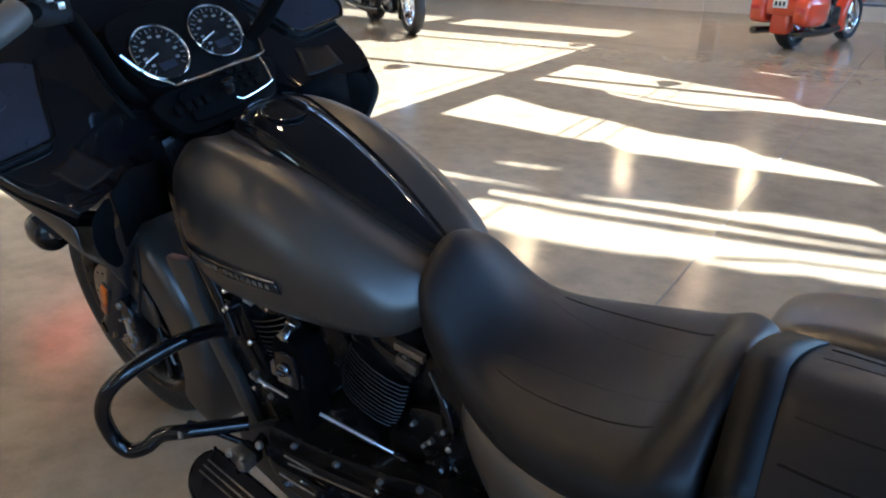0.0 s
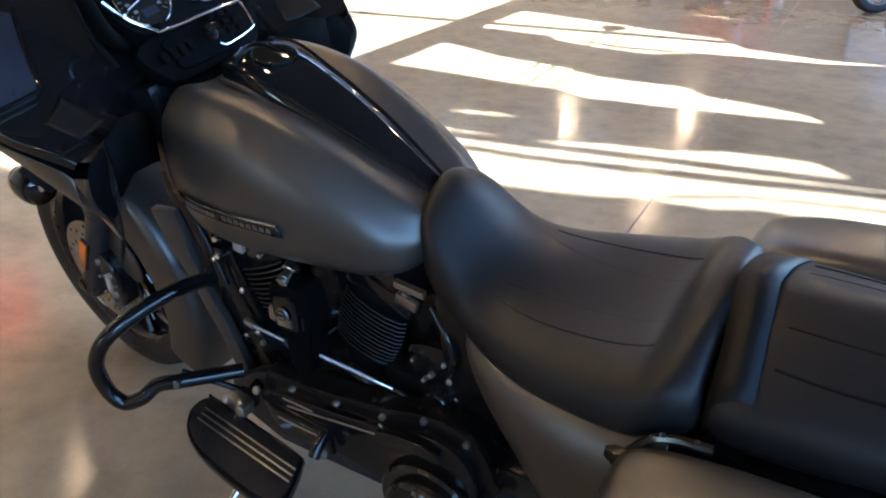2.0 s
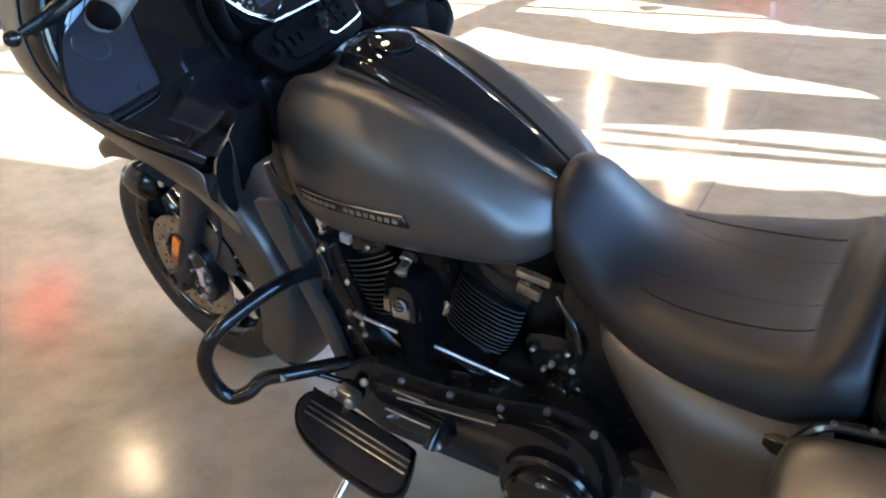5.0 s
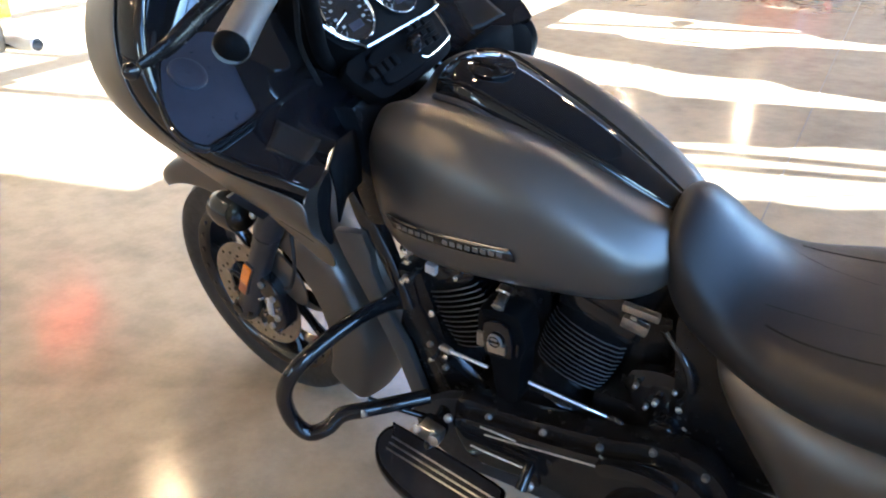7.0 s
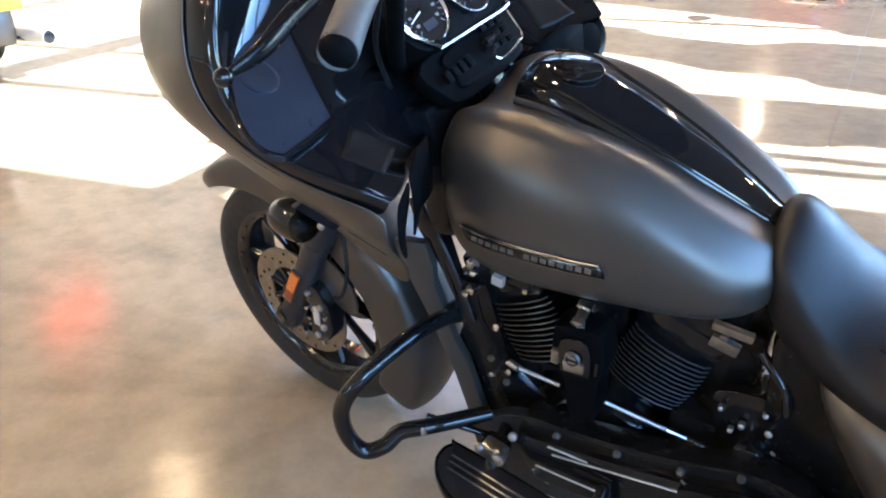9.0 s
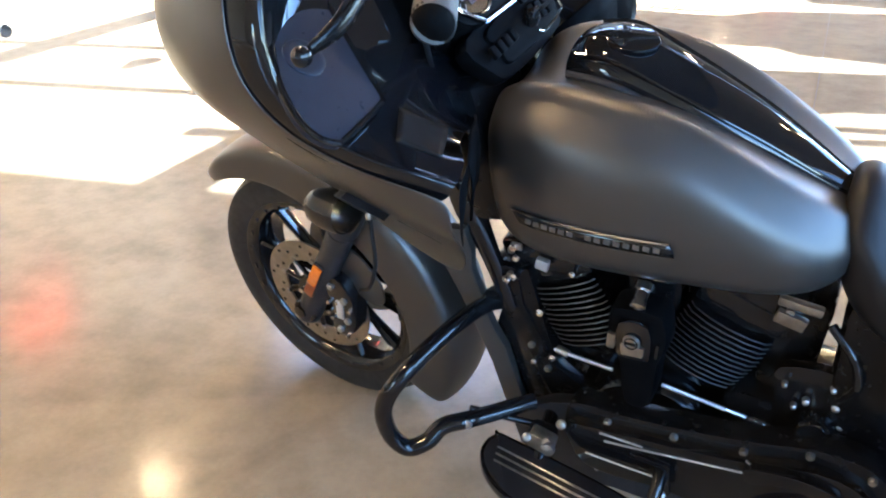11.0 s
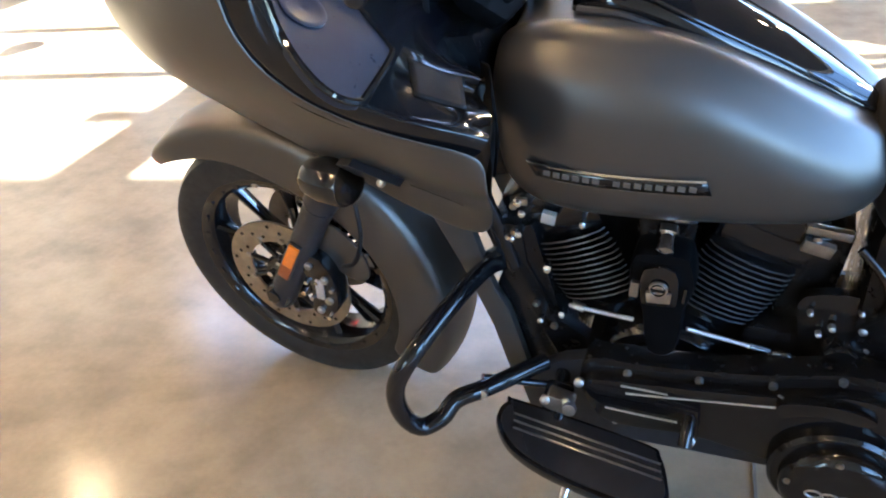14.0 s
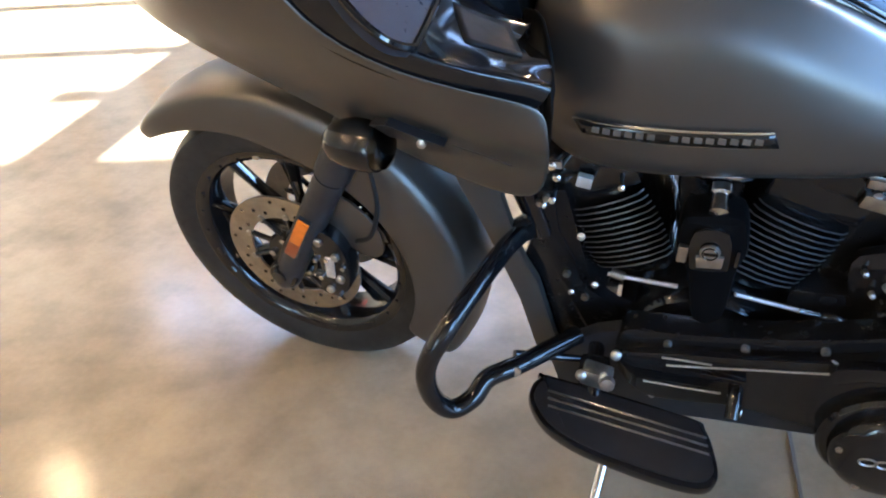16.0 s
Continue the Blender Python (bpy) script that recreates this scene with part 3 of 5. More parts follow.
RIDER = [(0.982, 0.045, 0.790, 0.77, 0.725), (0.987, 0.062, 0.812, 0.775, 0.68), (1.005, 0.090, 0.828, 0.776, 0.64), (1.040, 0.104, 0.808, 0.745, 0.60), (1.09, 0.118, 0.746, 0.684, 0.575), (1.15, 0.150, 0.692, 0.652, 0.560), (1.24, 0.182, 0.664, 0.652, 0.555),
         (1.34, 0.194, 0.662, 0.664, 0.555), (1.396, 0.196, 0.676, 0.676, 0.56), (1.408, 0.195, 0.688, 0.684, 0.56), (1.436, 0.19, 0.752, 0.700, 0.57), (1.458, 0.18, 0.768, 0.700, 0.58), (1.480, 0.172, 0.768, 0.694, 0.58), (1.488, 0.15, 0.745, 0.68, 0.60)]
RIDER = [(x, hw + 0.016, zc + 0.018, ze + 0.026, zb + 0.03) for x, hw, zc, ze, zb in RIDER]
rider = part("rider_seat", loft([seat_ring(*s) for s in RIDER]), LEATHER, bike, "black vinyl rider seat with a deep bucket", subsurf=2)
PILLION = [(1.482, 0.13, 0.73, 0.67, 0.60), (1.490, 0.160, 0.752, 0.685, 0.58), (1.52, 0.170, 0.766, 0.695, 0.575), (1.65, 0.168, 0.768, 0.690, 0.58), (1.78, 0.15, 0.762, 0.688, 0.59), (1.86, 0.125, 0.75, 0.69, 0.61), (1.89, 0.09, 0.73, 0.68, 0.64)]
PILLION = [(x, hw + 0.016, zc + 0.018, ze + 0.026, zb + 0.03) for x, hw, zc, ze, zb in PILLION]
pillion = part("pillion_seat", loft([seat_ring(*s) for s in PILLION]), LEATHER, bike, "black vinyl passenger seat", subsurf=2)


def seat_top(ob, x, y):
    return probe(ob, (x, y, 1.4), (0, 0, -1)).z


def seam(pts, parent, r=0.0026):
    line = [(q[0], q[1], seat_top(parent, q[0], q[1]) - 0.001) for q in smooth_line(pts, 6)]
    part("seam", tube(line, r, 2, 6), PIPING, parent)


for s in (-1, 1):
    seam([(1.15, s * 0.104), (1.20, s * 0.112), (1.26, s * 0.116), (1.34, s * 0.116), (1.402, s * 0.110)], rider, 0.0022)
    seam([(1.14, s * 0.074), (1.19, s * 0.064), (1.25, s * 0.058), (1.32, s * 0.055), (1.40, s * 0.052)], rider, 0.0012)
    seam([(1.56, s * 0.118), (1.65, s * 0.12), (1.78, s * 0.108), (1.85, s * 0.085)], pillion, 0.003)
    seam([(1.56, s * 0.062), (1.65, s * 0.064), (1.78, s * 0.058), (1.86, s * 0.045)], pillion, 0.002)
# strap across the pillion
strap = bmesh.new()
rows = []
for i in range(41):
    y = -0.186 + 0.372 * i / 40
    top = max(seat_top(pillion, 1.53, max(-0.165, min(0.165, y))), 0.60) if abs(y) < 0.176 else 0.66
    if abs(y) > 0.165:
        top = seat_top(pillion, 1.53, math.copysign(0.165, y)) - (abs(y) - 0.165) / 0.021 * 0.09
    lift = 0.003 + 0.005 * max(0.0, 1 - (y / 0.13) ** 2)
    lean = 0.10 * abs(y)
    rows.append([strap.verts.new((1.506 + dx + lean, y, top + lift)) for dx in (-0.027, 0.027)])
for a, b in zip(rows, rows[1:]):
    strap.faces.new((a[0], a[1], b[1], b[0]))
part("grab_strap", strap, PIPING, bike, "flat black grab strap across the seat", solid=0.004)


# ---- side covers and saddlebags
def side_cover(s):
    top = [(1.085, -0.135, 0.615), (1.13, -0.165, 0.618), (1.20, -0.192, 0.612), (1.30, -0.212, 0.606), (1.40, -0.218, 0.606), (1.46, -0.212, 0.610)]
    rows = [[(x, y + 0.035, z + 0.012) for x, y, z in top], top,
            [(1.10, -0.150, 0.585), (1.145, -0.190, 0.575), (1.215, -0.222, 0.560), (1.31, -0.243, 0.552), (1.40, -0.250, 0.552), (1.46, -0.243, 0.555)],
            [(1.135, -0.155, 0.520), (1.18, -0.195, 0.505), (1.245, -0.228, 0.490), (1.32, -0.246, 0.480), (1.40, -0.252, 0.475), (1.46, -0.245, 0.475)],
            [(1.195, -0.155, 0.420), (1.23, -0.192, 0.400), (1.28, -0.222, 0.385), (1.34, -0.238, 0.375), (1.40, -0.242, 0.37), (1.46, -0.235, 0.37)],
            [(1.255, -0.150, 0.300), (1.28, -0.180, 0.290), (1.31, -0.205, 0.280), (1.35, -0.218, 0.275), (1.40, -0.220, 0.27), (1.46, -0.215, 0.27)]]
    rows = [[(r[0][0] + 0.002, r[0][1] + 0.04, r[0][2])] + r for r in rows]
    bm = loft(rows, wrap=False)
    if s > 0:
        moved(bm, MIRROR)
    part("side_cover", bm, SATIN, bike, "satin grey side cover below the seat", solid=0.004, subsurf=2)


side_cover(-1)
side_cover(1)


def saddlebag(s):
    def ring(x, y0, y1, z0, z1, r):
        return [(x, y0 + 0.2 * r, z0 + r), (x, y0 + r, z0), (x, y1 - r, z0), (x, y1, z0 + 1.5 * r), (x, y1 + 0.008, (z0 + z1) / 2), (x, y1, z1 - r), (x, y1 - r * 0.6, z1), (x, y0 + r * 0.6, z1), (x, y0, z1 - r), (x, y0, (z0 + z1) / 2)]
    body = [ring(1.405, 0.26, 0.33, 0.36, 0.60, 0.03), ring(1.41, 0.235, 0.375, 0.32, 0.628, 0.04), ring(1.44, 0.225, 0.405, 0.28, 0.634, 0.05), ring(1.6, 0.22, 0.42, 0.27, 0.645, 0.05), ring(1.85, 0.22, 0.42, 0.27, 0.655, 0.05), ring(1.99, 0.23, 0.40, 0.30, 0.655, 0.05), ring(2.03, 0.25, 0.37, 0.36, 0.63, 0.04)]
    lid = [ring(1.398, 0.26, 0.34, 0.612, 0.665, 0.02), ring(1.402, 0.228, 0.385, 0.612, 0.70, 0.022), ring(1.42, 0.216, 0.412, 0.612, 0.722, 0.024), ring(1.5, 0.212, 0.43, 0.624, 0.742, 0.026), ring(1.65, 0.212, 0.434, 0.634, 0.752, 0.026), ring(1.85, 0.212, 0.430, 0.644, 0.75, 0.026), ring(2.0, 0.225, 0.41, 0.648, 0.735, 0.024), ring(2.04, 0.25, 0.38, 0.65, 0.71, 0.02)]
    flip = MIRROR if s < 0 else Matrix.Identity(4)

    def settle(rows):
        return [[(x + (0.03 if s > 0 else 0), y + 0.015, z - 0.068 - 0.35 * max(0.0, y - 0.30)) for x, y, z in r] for r in rows]

    body, lid = settle(body), settle(lid)
    b = part("saddlebag", moved(loft(body), flip), SATIN, bike, "satin grey hard saddlebag", subsurf=2)
    part("lid", moved(loft(lid), flip), SATIN, b, subsurf=2)
    part("lid_gasket", moved(tube([(1.402, 0.29, 0.542), (1.404, 0.375, 0.522), (1.44, 0.425, 0.509), (1.6, 0.438, 0.522), (1.85, 0.438, 0.534), (2.0, 0.415, 0.545)], 0.006, 6, 8), flip), PLASTIC, b)
    if s > 0:
        return
    part("hinge", moved(tube([(1.415, 0.235, 0.617), (1.44, 0.226, 0.645), (1.47, 0.222, 0.657), (1.52, 0.222, 0.663)], 0.008, 5, 8), flip), BLACK, b)
    for x, z in ((1.455, 0.660), (1.500, 0.669)):
        part("hinge_screw", moved(turned([(0.001, 0), (0.0045, 0), (0.0045, 0.003), (0.001, 0.004)], (x, 0.226, z), (0, -0.3, 1), 10), flip), DISC, b)


saddlebag(-1)
saddlebag(1)

# ---- rear fender and wheel
def arch(centre, r0, hw, depth, a0, a1, n=18, flare=0.0, lip=0.0, taper=False):
    """A mudguard: an arched shell round an axle, from angle a0 to a1 (degrees, 0 = backwards, 90 = up)."""
    rings = []
    for i in range(n + 1):
        u = i / n
        w = radians(a0 + (a1 - a0) * u)
        d = Vector((math.cos(w), 0, math.sin(w)))
        grow = flare * max(0.0, (u - 0.75) / 0.25) ** 2
        pinch = 1 - lip * max(0.0, (u - 0.88) / 0.12) ** 2
        c = Vector(centre)
        pr = []
        depth_here = depth * (1 - 0.72 * max(0.0, (u - 0.62) / 0.38)) if taper else depth
        for y, r in ((-1.0, r0 - depth_here), (-1.0, r0 - depth_here * 0.45), (-0.93, r0 - depth_here * 0.12), (-0.65, r0 - 0.004), (0, r0 + 0.006), (0.65, r0 - 0.004), (0.93, r0 - depth_here * 0.12), (1.0, r0 - depth_here * 0.45), (1.0, r0 - depth_here)):
            rr = r0 + grow + (r - r0)
            pr.append(c + d * rr + Vector((0, y * hw * pinch, 0)))
        rings.append(pr)
    return loft(rings, wrap=False)


REAR = Vector((1.565, 0.0, 0.32))
part("rear_fender", arch(REAR, 0.375, 0.11, 0.16, -15, 170, 18), SATIN, bike, "satin grey rear fender", solid=0.004, subsurf=1)


def tyre_mesh(c, r, w, seg=72):
    prof = [(r - 0.085, -0.30 * w), (r - 0.082, -0.40 * w), (r - 0.06, -0.47 * w), (r - 0.035, -0.495 * w), (r - 0.016, -0.44 * w), (r - 0.005, -0.28 * w), (r, -0.02 * w), (r, 0.02 * w), (r - 0.005, 0.28 * w), (r - 0.016, 0.44 * w), (r - 0.035, 0.495 * w), (r - 0.06, 0.47 * w), (r - 0.082, 0.40 * w), (r - 0.085, 0.30 * w)]
    return turned(prof, c, (0, 1, 0), seg, closed=True)


def wheel(name, c, r, w, parent, m, spokes, label):
    R = r - 0.083
    rim = turned([(R + 0.004, -0.36 * w), (R + 0.006, -0.42 * w), (R - 0.004, -0.42 * w), (R - 0.014, -0.37 * w), (R - 0.022, -0.30 * w), (R - 0.024, 0.30 * w), (R - 0.014, 0.37 * w), (R - 0.004, 0.42 * w), (R + 0.006, 0.42 * w), (R + 0.004, 0.36 * w)], c, (0, 1, 0), 72, closed=True)
    wh = part(name, moved(rim, m), BLACK, parent, label)
    part("tyre", moved(tyre_mesh(c, r, w), m), TYRE, wh, "black road tyre")
    part("hub", moved(turned([(0.006, -0.075), (0.026, -0.075), (0.042, -0.06), (0.042, 0.06), (0.026, 0.075), (0.006, 0.075)], c, (0, 1, 0), 32), m), GLOSS, wh)
    for i in range(spokes):
        for s in (-0.075, 0.075):
            a = 2 * math.pi * i / spokes + 0.2
            a0, a1 = a + s * 0.6, a + s * 1.9
            p0 = Vector(c) + Vector((math.cos(a0) * 0.036, s * 0.10, math.sin(a0) * 0.036))
            p1 = Vector(c) + Vector((math.cos(a1) * (R - 0.018), s * 0.32, math.sin(a1) * (R - 0.018)))
            part("spoke", moved(tube([(*p0, 0.011), (*((p0 + p1) / 2), 0.008), (*p1, 0.012)], 0.009, 5, 8, squash=1.5), m), GLOSS, wh)
    return wh


rw = wheel("rear_wheel", REAR, 0.32, 0.18, bike, Matrix.Identity(4), 9, "gloss black cast rear wheel")

# ---- front end, turned a little on the steering
RAKE = Vector((math.sin(radians(28)), 0, math.cos(radians(28))))
HEAD = Vector((-0.01, 0, 0.32))
STEER = Matrix.Translation(HEAD) @ Matrix.Rotation(radians(-5.0), 4, RAKE) @ Matrix.Translation(-HEAD)
fw = wheel("front_wheel", AXLE, 0.32, 0.135, bike, STEER, 9, "gloss black cast front wheel with paired spokes")
for i in range(26):
    a = 2 * math.pi * i / 26
    d = Vector((math.cos(a), 0, math.sin(a)))
    m = Matrix.Translation(AXLE + d * 0.229 + Vector((0, -0.055, 0))) @ Matrix.Rotation(-a, 4, "Y")
    part("rim_mark", moved(moved(box(0, 0, 0, 0.008, 0.004, 0.014), m), STEER), STEEL if i == 7 else BLACK, fw, smooth=0)


def brake_disc(s):
    y = s * 0.072
    bm = turned([(0.098, y - 0.0025), (0.150, y - 0.0025), (0.150, y + 0.0025), (0.098, y + 0.0025)], AXLE, (0, 1, 0), 72, closed=True)
    d = part("brake_disc", moved(bm, STEER), DISC, bike, "drilled steel brake disc")
    for i in range(30):
        a = 2 * math.pi * i / 30
        rr = 0.112 + 0.013 * (i % 3)
        p = AXLE + Vector((math.cos(a) * rr, y - 0.0030 * (1 if s < 0 else -1), math.sin(a) * rr))
        part("hole", moved(turned([(0.0005, 0), (0.0042, 0), (0.0042, 0.0012), (0.0005, 0.0012)], p, (0, s, 0), 10), STEER), BLACK, d)
    part("carrier", moved(turned([(0.03, y - 0.006), (0.055, y - 0.008), (0.06, y + 0.002), (0.03, y + 0.004)], AXLE, (0, 1, 0), 32), STEER), BLACK, d)
    for i in range(10):
        a = 2 * math.pi * i / 10
        p0, p1 = AXLE + Vector((math.cos(a) * 0.05, y, math.sin(a) * 0.05)), AXLE + Vector((math.cos(a + 0.2) * 0.104, y, math.sin(a + 0.2) * 0.104))
        part("arm", moved(tube([p0, (p0 + p1) / 2, p1], 0.006, 3, 8), STEER), BLACK, d)
        part("button", moved(turned([(0.001, 0), (0.007, 0), (0.006, 0.004), (0.001, 0.005)], p1 + Vector((0, s * 0.003, 0)), (0, s, 0), 12), STEER), STEEL, d)


brake_disc(-1)
brake_disc(1)
for i in range(5):
    a = 2 * math.pi * i / 5 + 0.5
    part("hub_bolt", moved(turned([(0.001, 0), (0.0075, 0), (0.007, 0.006), (0.001, 0.008)], AXLE + Vector((math.cos(a) * 0.044, -0.080, math.sin(a) * 0.044)), (0, -1, 0), 12), STEER), CHROME, fw)


def caliper(s):
    c = AXLE + Vector((0.118, s * 0.078, 0.042))
    out = [(-0.036, 0.075), (0.012, 0.085), (0.040, 0.05), (0.044, 0.0), (0.030, -0.06), (-0.004, -0.085), (-0.034, -0.07), (-0.018, 0.0)]
    bm = side_plate(round_outline([(c.x + a, c.z + b) for a, b in out], 4), -0.125, 0.05, 0.008)
    if s > 0:
        moved(bm, MIRROR)
    k = part("brake_caliper", moved(bm, STEER), BLACK, bike, "black four-piston brake caliper")
    for a, b in ((-0.005, 0.062), (0.024, 0.03), (0.022, -0.028), (-0.008, -0.062)):
        part("bolt", moved(turned([(0.001, 0), (0.0085, 0), (0.0085, 0.006), (0.006, 0.008), (0.001, 0.008)], (c.x + a, s * 0.125, c.z + b), (0, s, 0), 12), STEER), STEEL, k)
    for a, b in ((-0.022, 0.015), (-0.020, -0.030), (0.004, 0.02), (0.036, 0.005), (0.010, -0.078)):
        part("pin", moved(turned([(0.001, 0), (0.0055, 0), (0.005, 0.007), (0.001, 0.008)], (c.x + a, s * 0.125, c.z + b), (0, s, 0), 10), STEER), CHROME, k)
    part("pad_cover", moved(box(c.x + 0.006, s * 0.127, c.z, 0.018, 0.006, 0.052, m=Matrix.Rotation(0.15, 4, "Y"), bevel=0.002), STEER), BRIGHT, k)


caliper(-1)
caliper(1)


def fork(s):
    y = s * 0.108
    p = lambda k, r: (AXLE.x + math.sin(radians(32)) * k + 0.012, y, AXLE.z + math.cos(radians(32)) * k, r)
    leg = part("fork_leg", moved(tube([p(-0.045, 0.024), p(-0.03, 0.030), p(0.02, 0.030), p(0.14, 0.0295), p(0.30, 0.0305), p(0.31, 0.034), p(0.42, 0.034), p(0.62, 0.034)], 0.03, 3, 20), STEER), PLASTIC, bike, "black fork leg")
    part("axle_clamp", moved(turned([(0.004, -0.024), (0.028, -0.024), (0.031, -0.018), (0.031, 0.018), (0.027, 0.025), (0.004, 0.025)], (AXLE.x + 0.004, y, AXLE.z - 0.006), (0, 1, 0), 24), STEER), BLACK, leg)
    part("axle_nut", moved(turned([(0.002, 0), (0.016, 0), (0.016, 0.010), (0.002, 0.012)], (AXLE.x + 0.002, y + s * 0.025, AXLE.z), (0, s, 0), 6), STEER), BLACK, leg)
    q = Vector(p(0.148, 0)[:3]) + Vector((-0.006, s * 0.0315, 0))
    m = Matrix.Translation(q) @ Matrix.Rotation(radians(32), 4, "Y")
    part("reflector_bed", moved(moved(box(0, 0, -0.006, 0.028, 0.006, 0.116, bevel=0.002), m), STEER), PLASTIC, leg)
    part("reflector", moved(moved(box(0, s * 0.005, 0.014, 0.024, 0.006, 0.066, bevel=0.002), m), STEER), ORANGE, leg, "amber side reflector")
    part("reflector_lower", moved(moved(box(0, s * 0.004, -0.040, 0.024, 0.005, 0.042, bevel=0.002), m), STEER), surface("brown_tint", (0.24, 0.05, 0.012), 0.3), leg, "dull amber lower half")


fork(-1)
fork(1)

# ---- front fender
ff = part("front_fender", moved(arch(AXLE, 0.394, 0.090, 0.120, -32, 141, 22, flare=0.006, lip=0.45, taper=True), STEER), SATIN, bike, "satin grey front fender", solid=0.004, subsurf=2)
for s in (-1, 1):
    bm = side_plate(round_outline([(0.02, 0.50), (0.10, 0.52), (0.16, 0.46), (0.165, 0.40), (0.13, 0.38), (0.07, 0.42)], 4), -0.096, 0.006, 0.002)
    if s > 0:
        moved(bm, MIRROR)
    part("fender_bracket", moved(bm, STEER), SATIN, ff)
part("brake_hose", moved(tube([(0.13, -0.12, 0.44), (0.17, -0.13, 0.47), (0.19, -0.12, 0.53), (0.18, -0.10, 0.60), (0.17, -0.08, 0.68)], 0.0045, 6, 8), STEER), RUBBER, bike, "black brake hose")


# ---- fairing: rows from the rim forward to the nose, each from top middle down the left side
RIM = [(0.20, 0, 1.315), (0.215, -0.18, 1.305), (0.255, -0.33, 1.235), (0.290, -0.412, 1.125), (0.295, -0.422, 1.035), (0.36, -0.415, 0.962), (0.45, -0.395, 0.919), (0.515, -0.372, 0.895), (0.548, -0.352, 0.872)]
MID = [(0.06, 0, 1.285), (0.07, -0.15, 1.265), (0.095, -0.285, 1.19), (0.120, -0.365, 1.09), (0.150, -0.38, 0.995), (0.225, -0.374, 0.940), (0.35, -0.358, 0.882), (0.48, -0.362, 0.850), (0.552, -0.362, 0.842)]
LOW = [(-0.11, 0, 1.17), (-0.105, -0.11, 1.15), (-0.09, -0.21, 1.09), (-0.050, -0.262, 1.015), (0.005, -0.282, 0.942), (0.12, -0.28, 0.885), (0.28, -0.298, 0.825), (0.45, -0.325, 0.805), (0.553, -0.358, 0.815)]
NOSE = [(-0.22, 0, 1.03), (-0.215, -0.06, 1.02), (-0.19, -0.115, 0.99), (-0.14, -0.155, 0.94), (-0.055, -0.185, 0.88), (0.075, -0.215, 0.832), (0.25, -0.24, 0.780), (0.43, -0.27, 0.755), (0.540, -0.31, 0.770)]
UNDER = [(-0.20, 0, 0.95), (-0.19, -0.035, 0.945), (-0.16, -0.07, 0.92), (-0.11, -0.10, 0.88), (-0.03, -0.125, 0.83), (0.09, -0.15, 0.780), (0.27, -0.20, 0.715), (0.42, -0.245, 0.685), (0.522, -0.288, 0.695)]


def mirrored_rows(rows):
    rows = [outboard(r) for r in rows]
    return [[(x, -y, z) for x, y, z in r[:0:-1]] + r for r in rows]


fairing = part("fairing", loft(mirrored_rows([RIM, MID, LOW, NOSE, UNDER]), wrap=False), [SATIN, PLASTIC], bike, "satin grey frame-mounted front fairing", solid=0.006, subsurf=2)
fairing.modifiers["thickness"].material_offset = 1


# the glossy inner panel: a rolled lip, then a dished face down to the middle
REARWARD = (1.0, 1.0, 1.0, 1.0, 0.86, 0.62, 0.38, 0.17, 0.0)      # how far the rim band runs back, from the top to the tail


def lip(dx, dx0, ky, dz, dz0):
    return [(x + dx * w + dx0, y * ky, z + dz + dz0 * (1 - w)) for (x, y, z), w in zip(RIM, REARWARD)]


LIP0, LIP1, LIP2, LIP3 = lip(0.0, -0.024, 0.982, -0.010, 0.0), lip(0.010, -0.003, 0.997, 0.001, 0.006), lip(0.046, 0.003, 0.984, 0.006, 0.018), lip(0.050, 0.001, 0.952, -0.002, 0.018)
WALL_B = [(0.30, 0, 1.17), (0.30, -0.10, 1.16), (0.31, -0.16, 1.13), (0.325, -0.21, 1.09), (0.345, -0.245, 1.06), (0.385, -0.265, 1.03), (0.43, -0.27, 1.005), (0.465, -0.26, 0.985), (0.520, -0.238, 0.962)]
WALL_C = [(0.36, 0, 1.08), (0.36, -0.08, 1.07), (0.37, -0.12, 1.05), (0.385, -0.15, 1.02), (0.40, -0.165, 1.0), (0.42, -0.17, 0.98), (0.44, -0.175, 0.965), (0.46, -0.18, 0.955), (0.500, -0.190, 0.948)]
WALL_D = [(0.40, 0, 0.98), (0.40, -0.05, 0.97), (0.41, -0.08, 0.95), (0.415, -0.10, 0.93), (0.42, -0.11, 0.91), (0.43, -0.12, 0.89), (0.44, -0.125, 0.87), (0.45, -0.13, 0.85), (0.465, -0.135, 0.83)]


POD = Vector((0.316, -0.343, 1.083))
PODN = Vector((0.663, 0.088, 0.744)).normalized()


def on_pod(x, y, h=0.0):
    z = POD.z - (PODN.x * (x - POD.x) + PODN.y * (y - POD.y)) / PODN.z
    return Vector((x, y, z)) + PODN * h


WALL_A = [(0.224, 0, 1.25), (0.234, -0.14, 1.245)] + [tuple(on_pod(x, y, 0.012)) for x, y in ((0.256, -0.275), (0.286, -0.362), (0.335, -0.413), (0.392, -0.434))] + [(0.446, -0.372, 0.988), (0.50, -0.330, 0.962), (0.538, -0.285, 0.945)]


def below_pod(row):
    """The row pressed down where the speaker panel lies over it."""
    out = []
    for p in row:
        p = Vector(p)
        h = (p - POD).dot(PODN)
        if p.y < -0.17 and h > 0.010:
            p -= PODN * (h - 0.010)
        out.append(tuple(p))
    return out


def both_sides(rows):
    return [[(x, -y, z) for x, y, z in r[:0:-1]] + r for r in rows]


inner = part("inner_fairing", loft(both_sides([outboard(LIP0), outboard(LIP1), outboard(LIP2), outboard(LIP3), WALL_A, below_pod(WALL_B), WALL_C, WALL_D]), wrap=False), INNER, fairing, "gloss black inner panel of the fairing", subsurf=3)
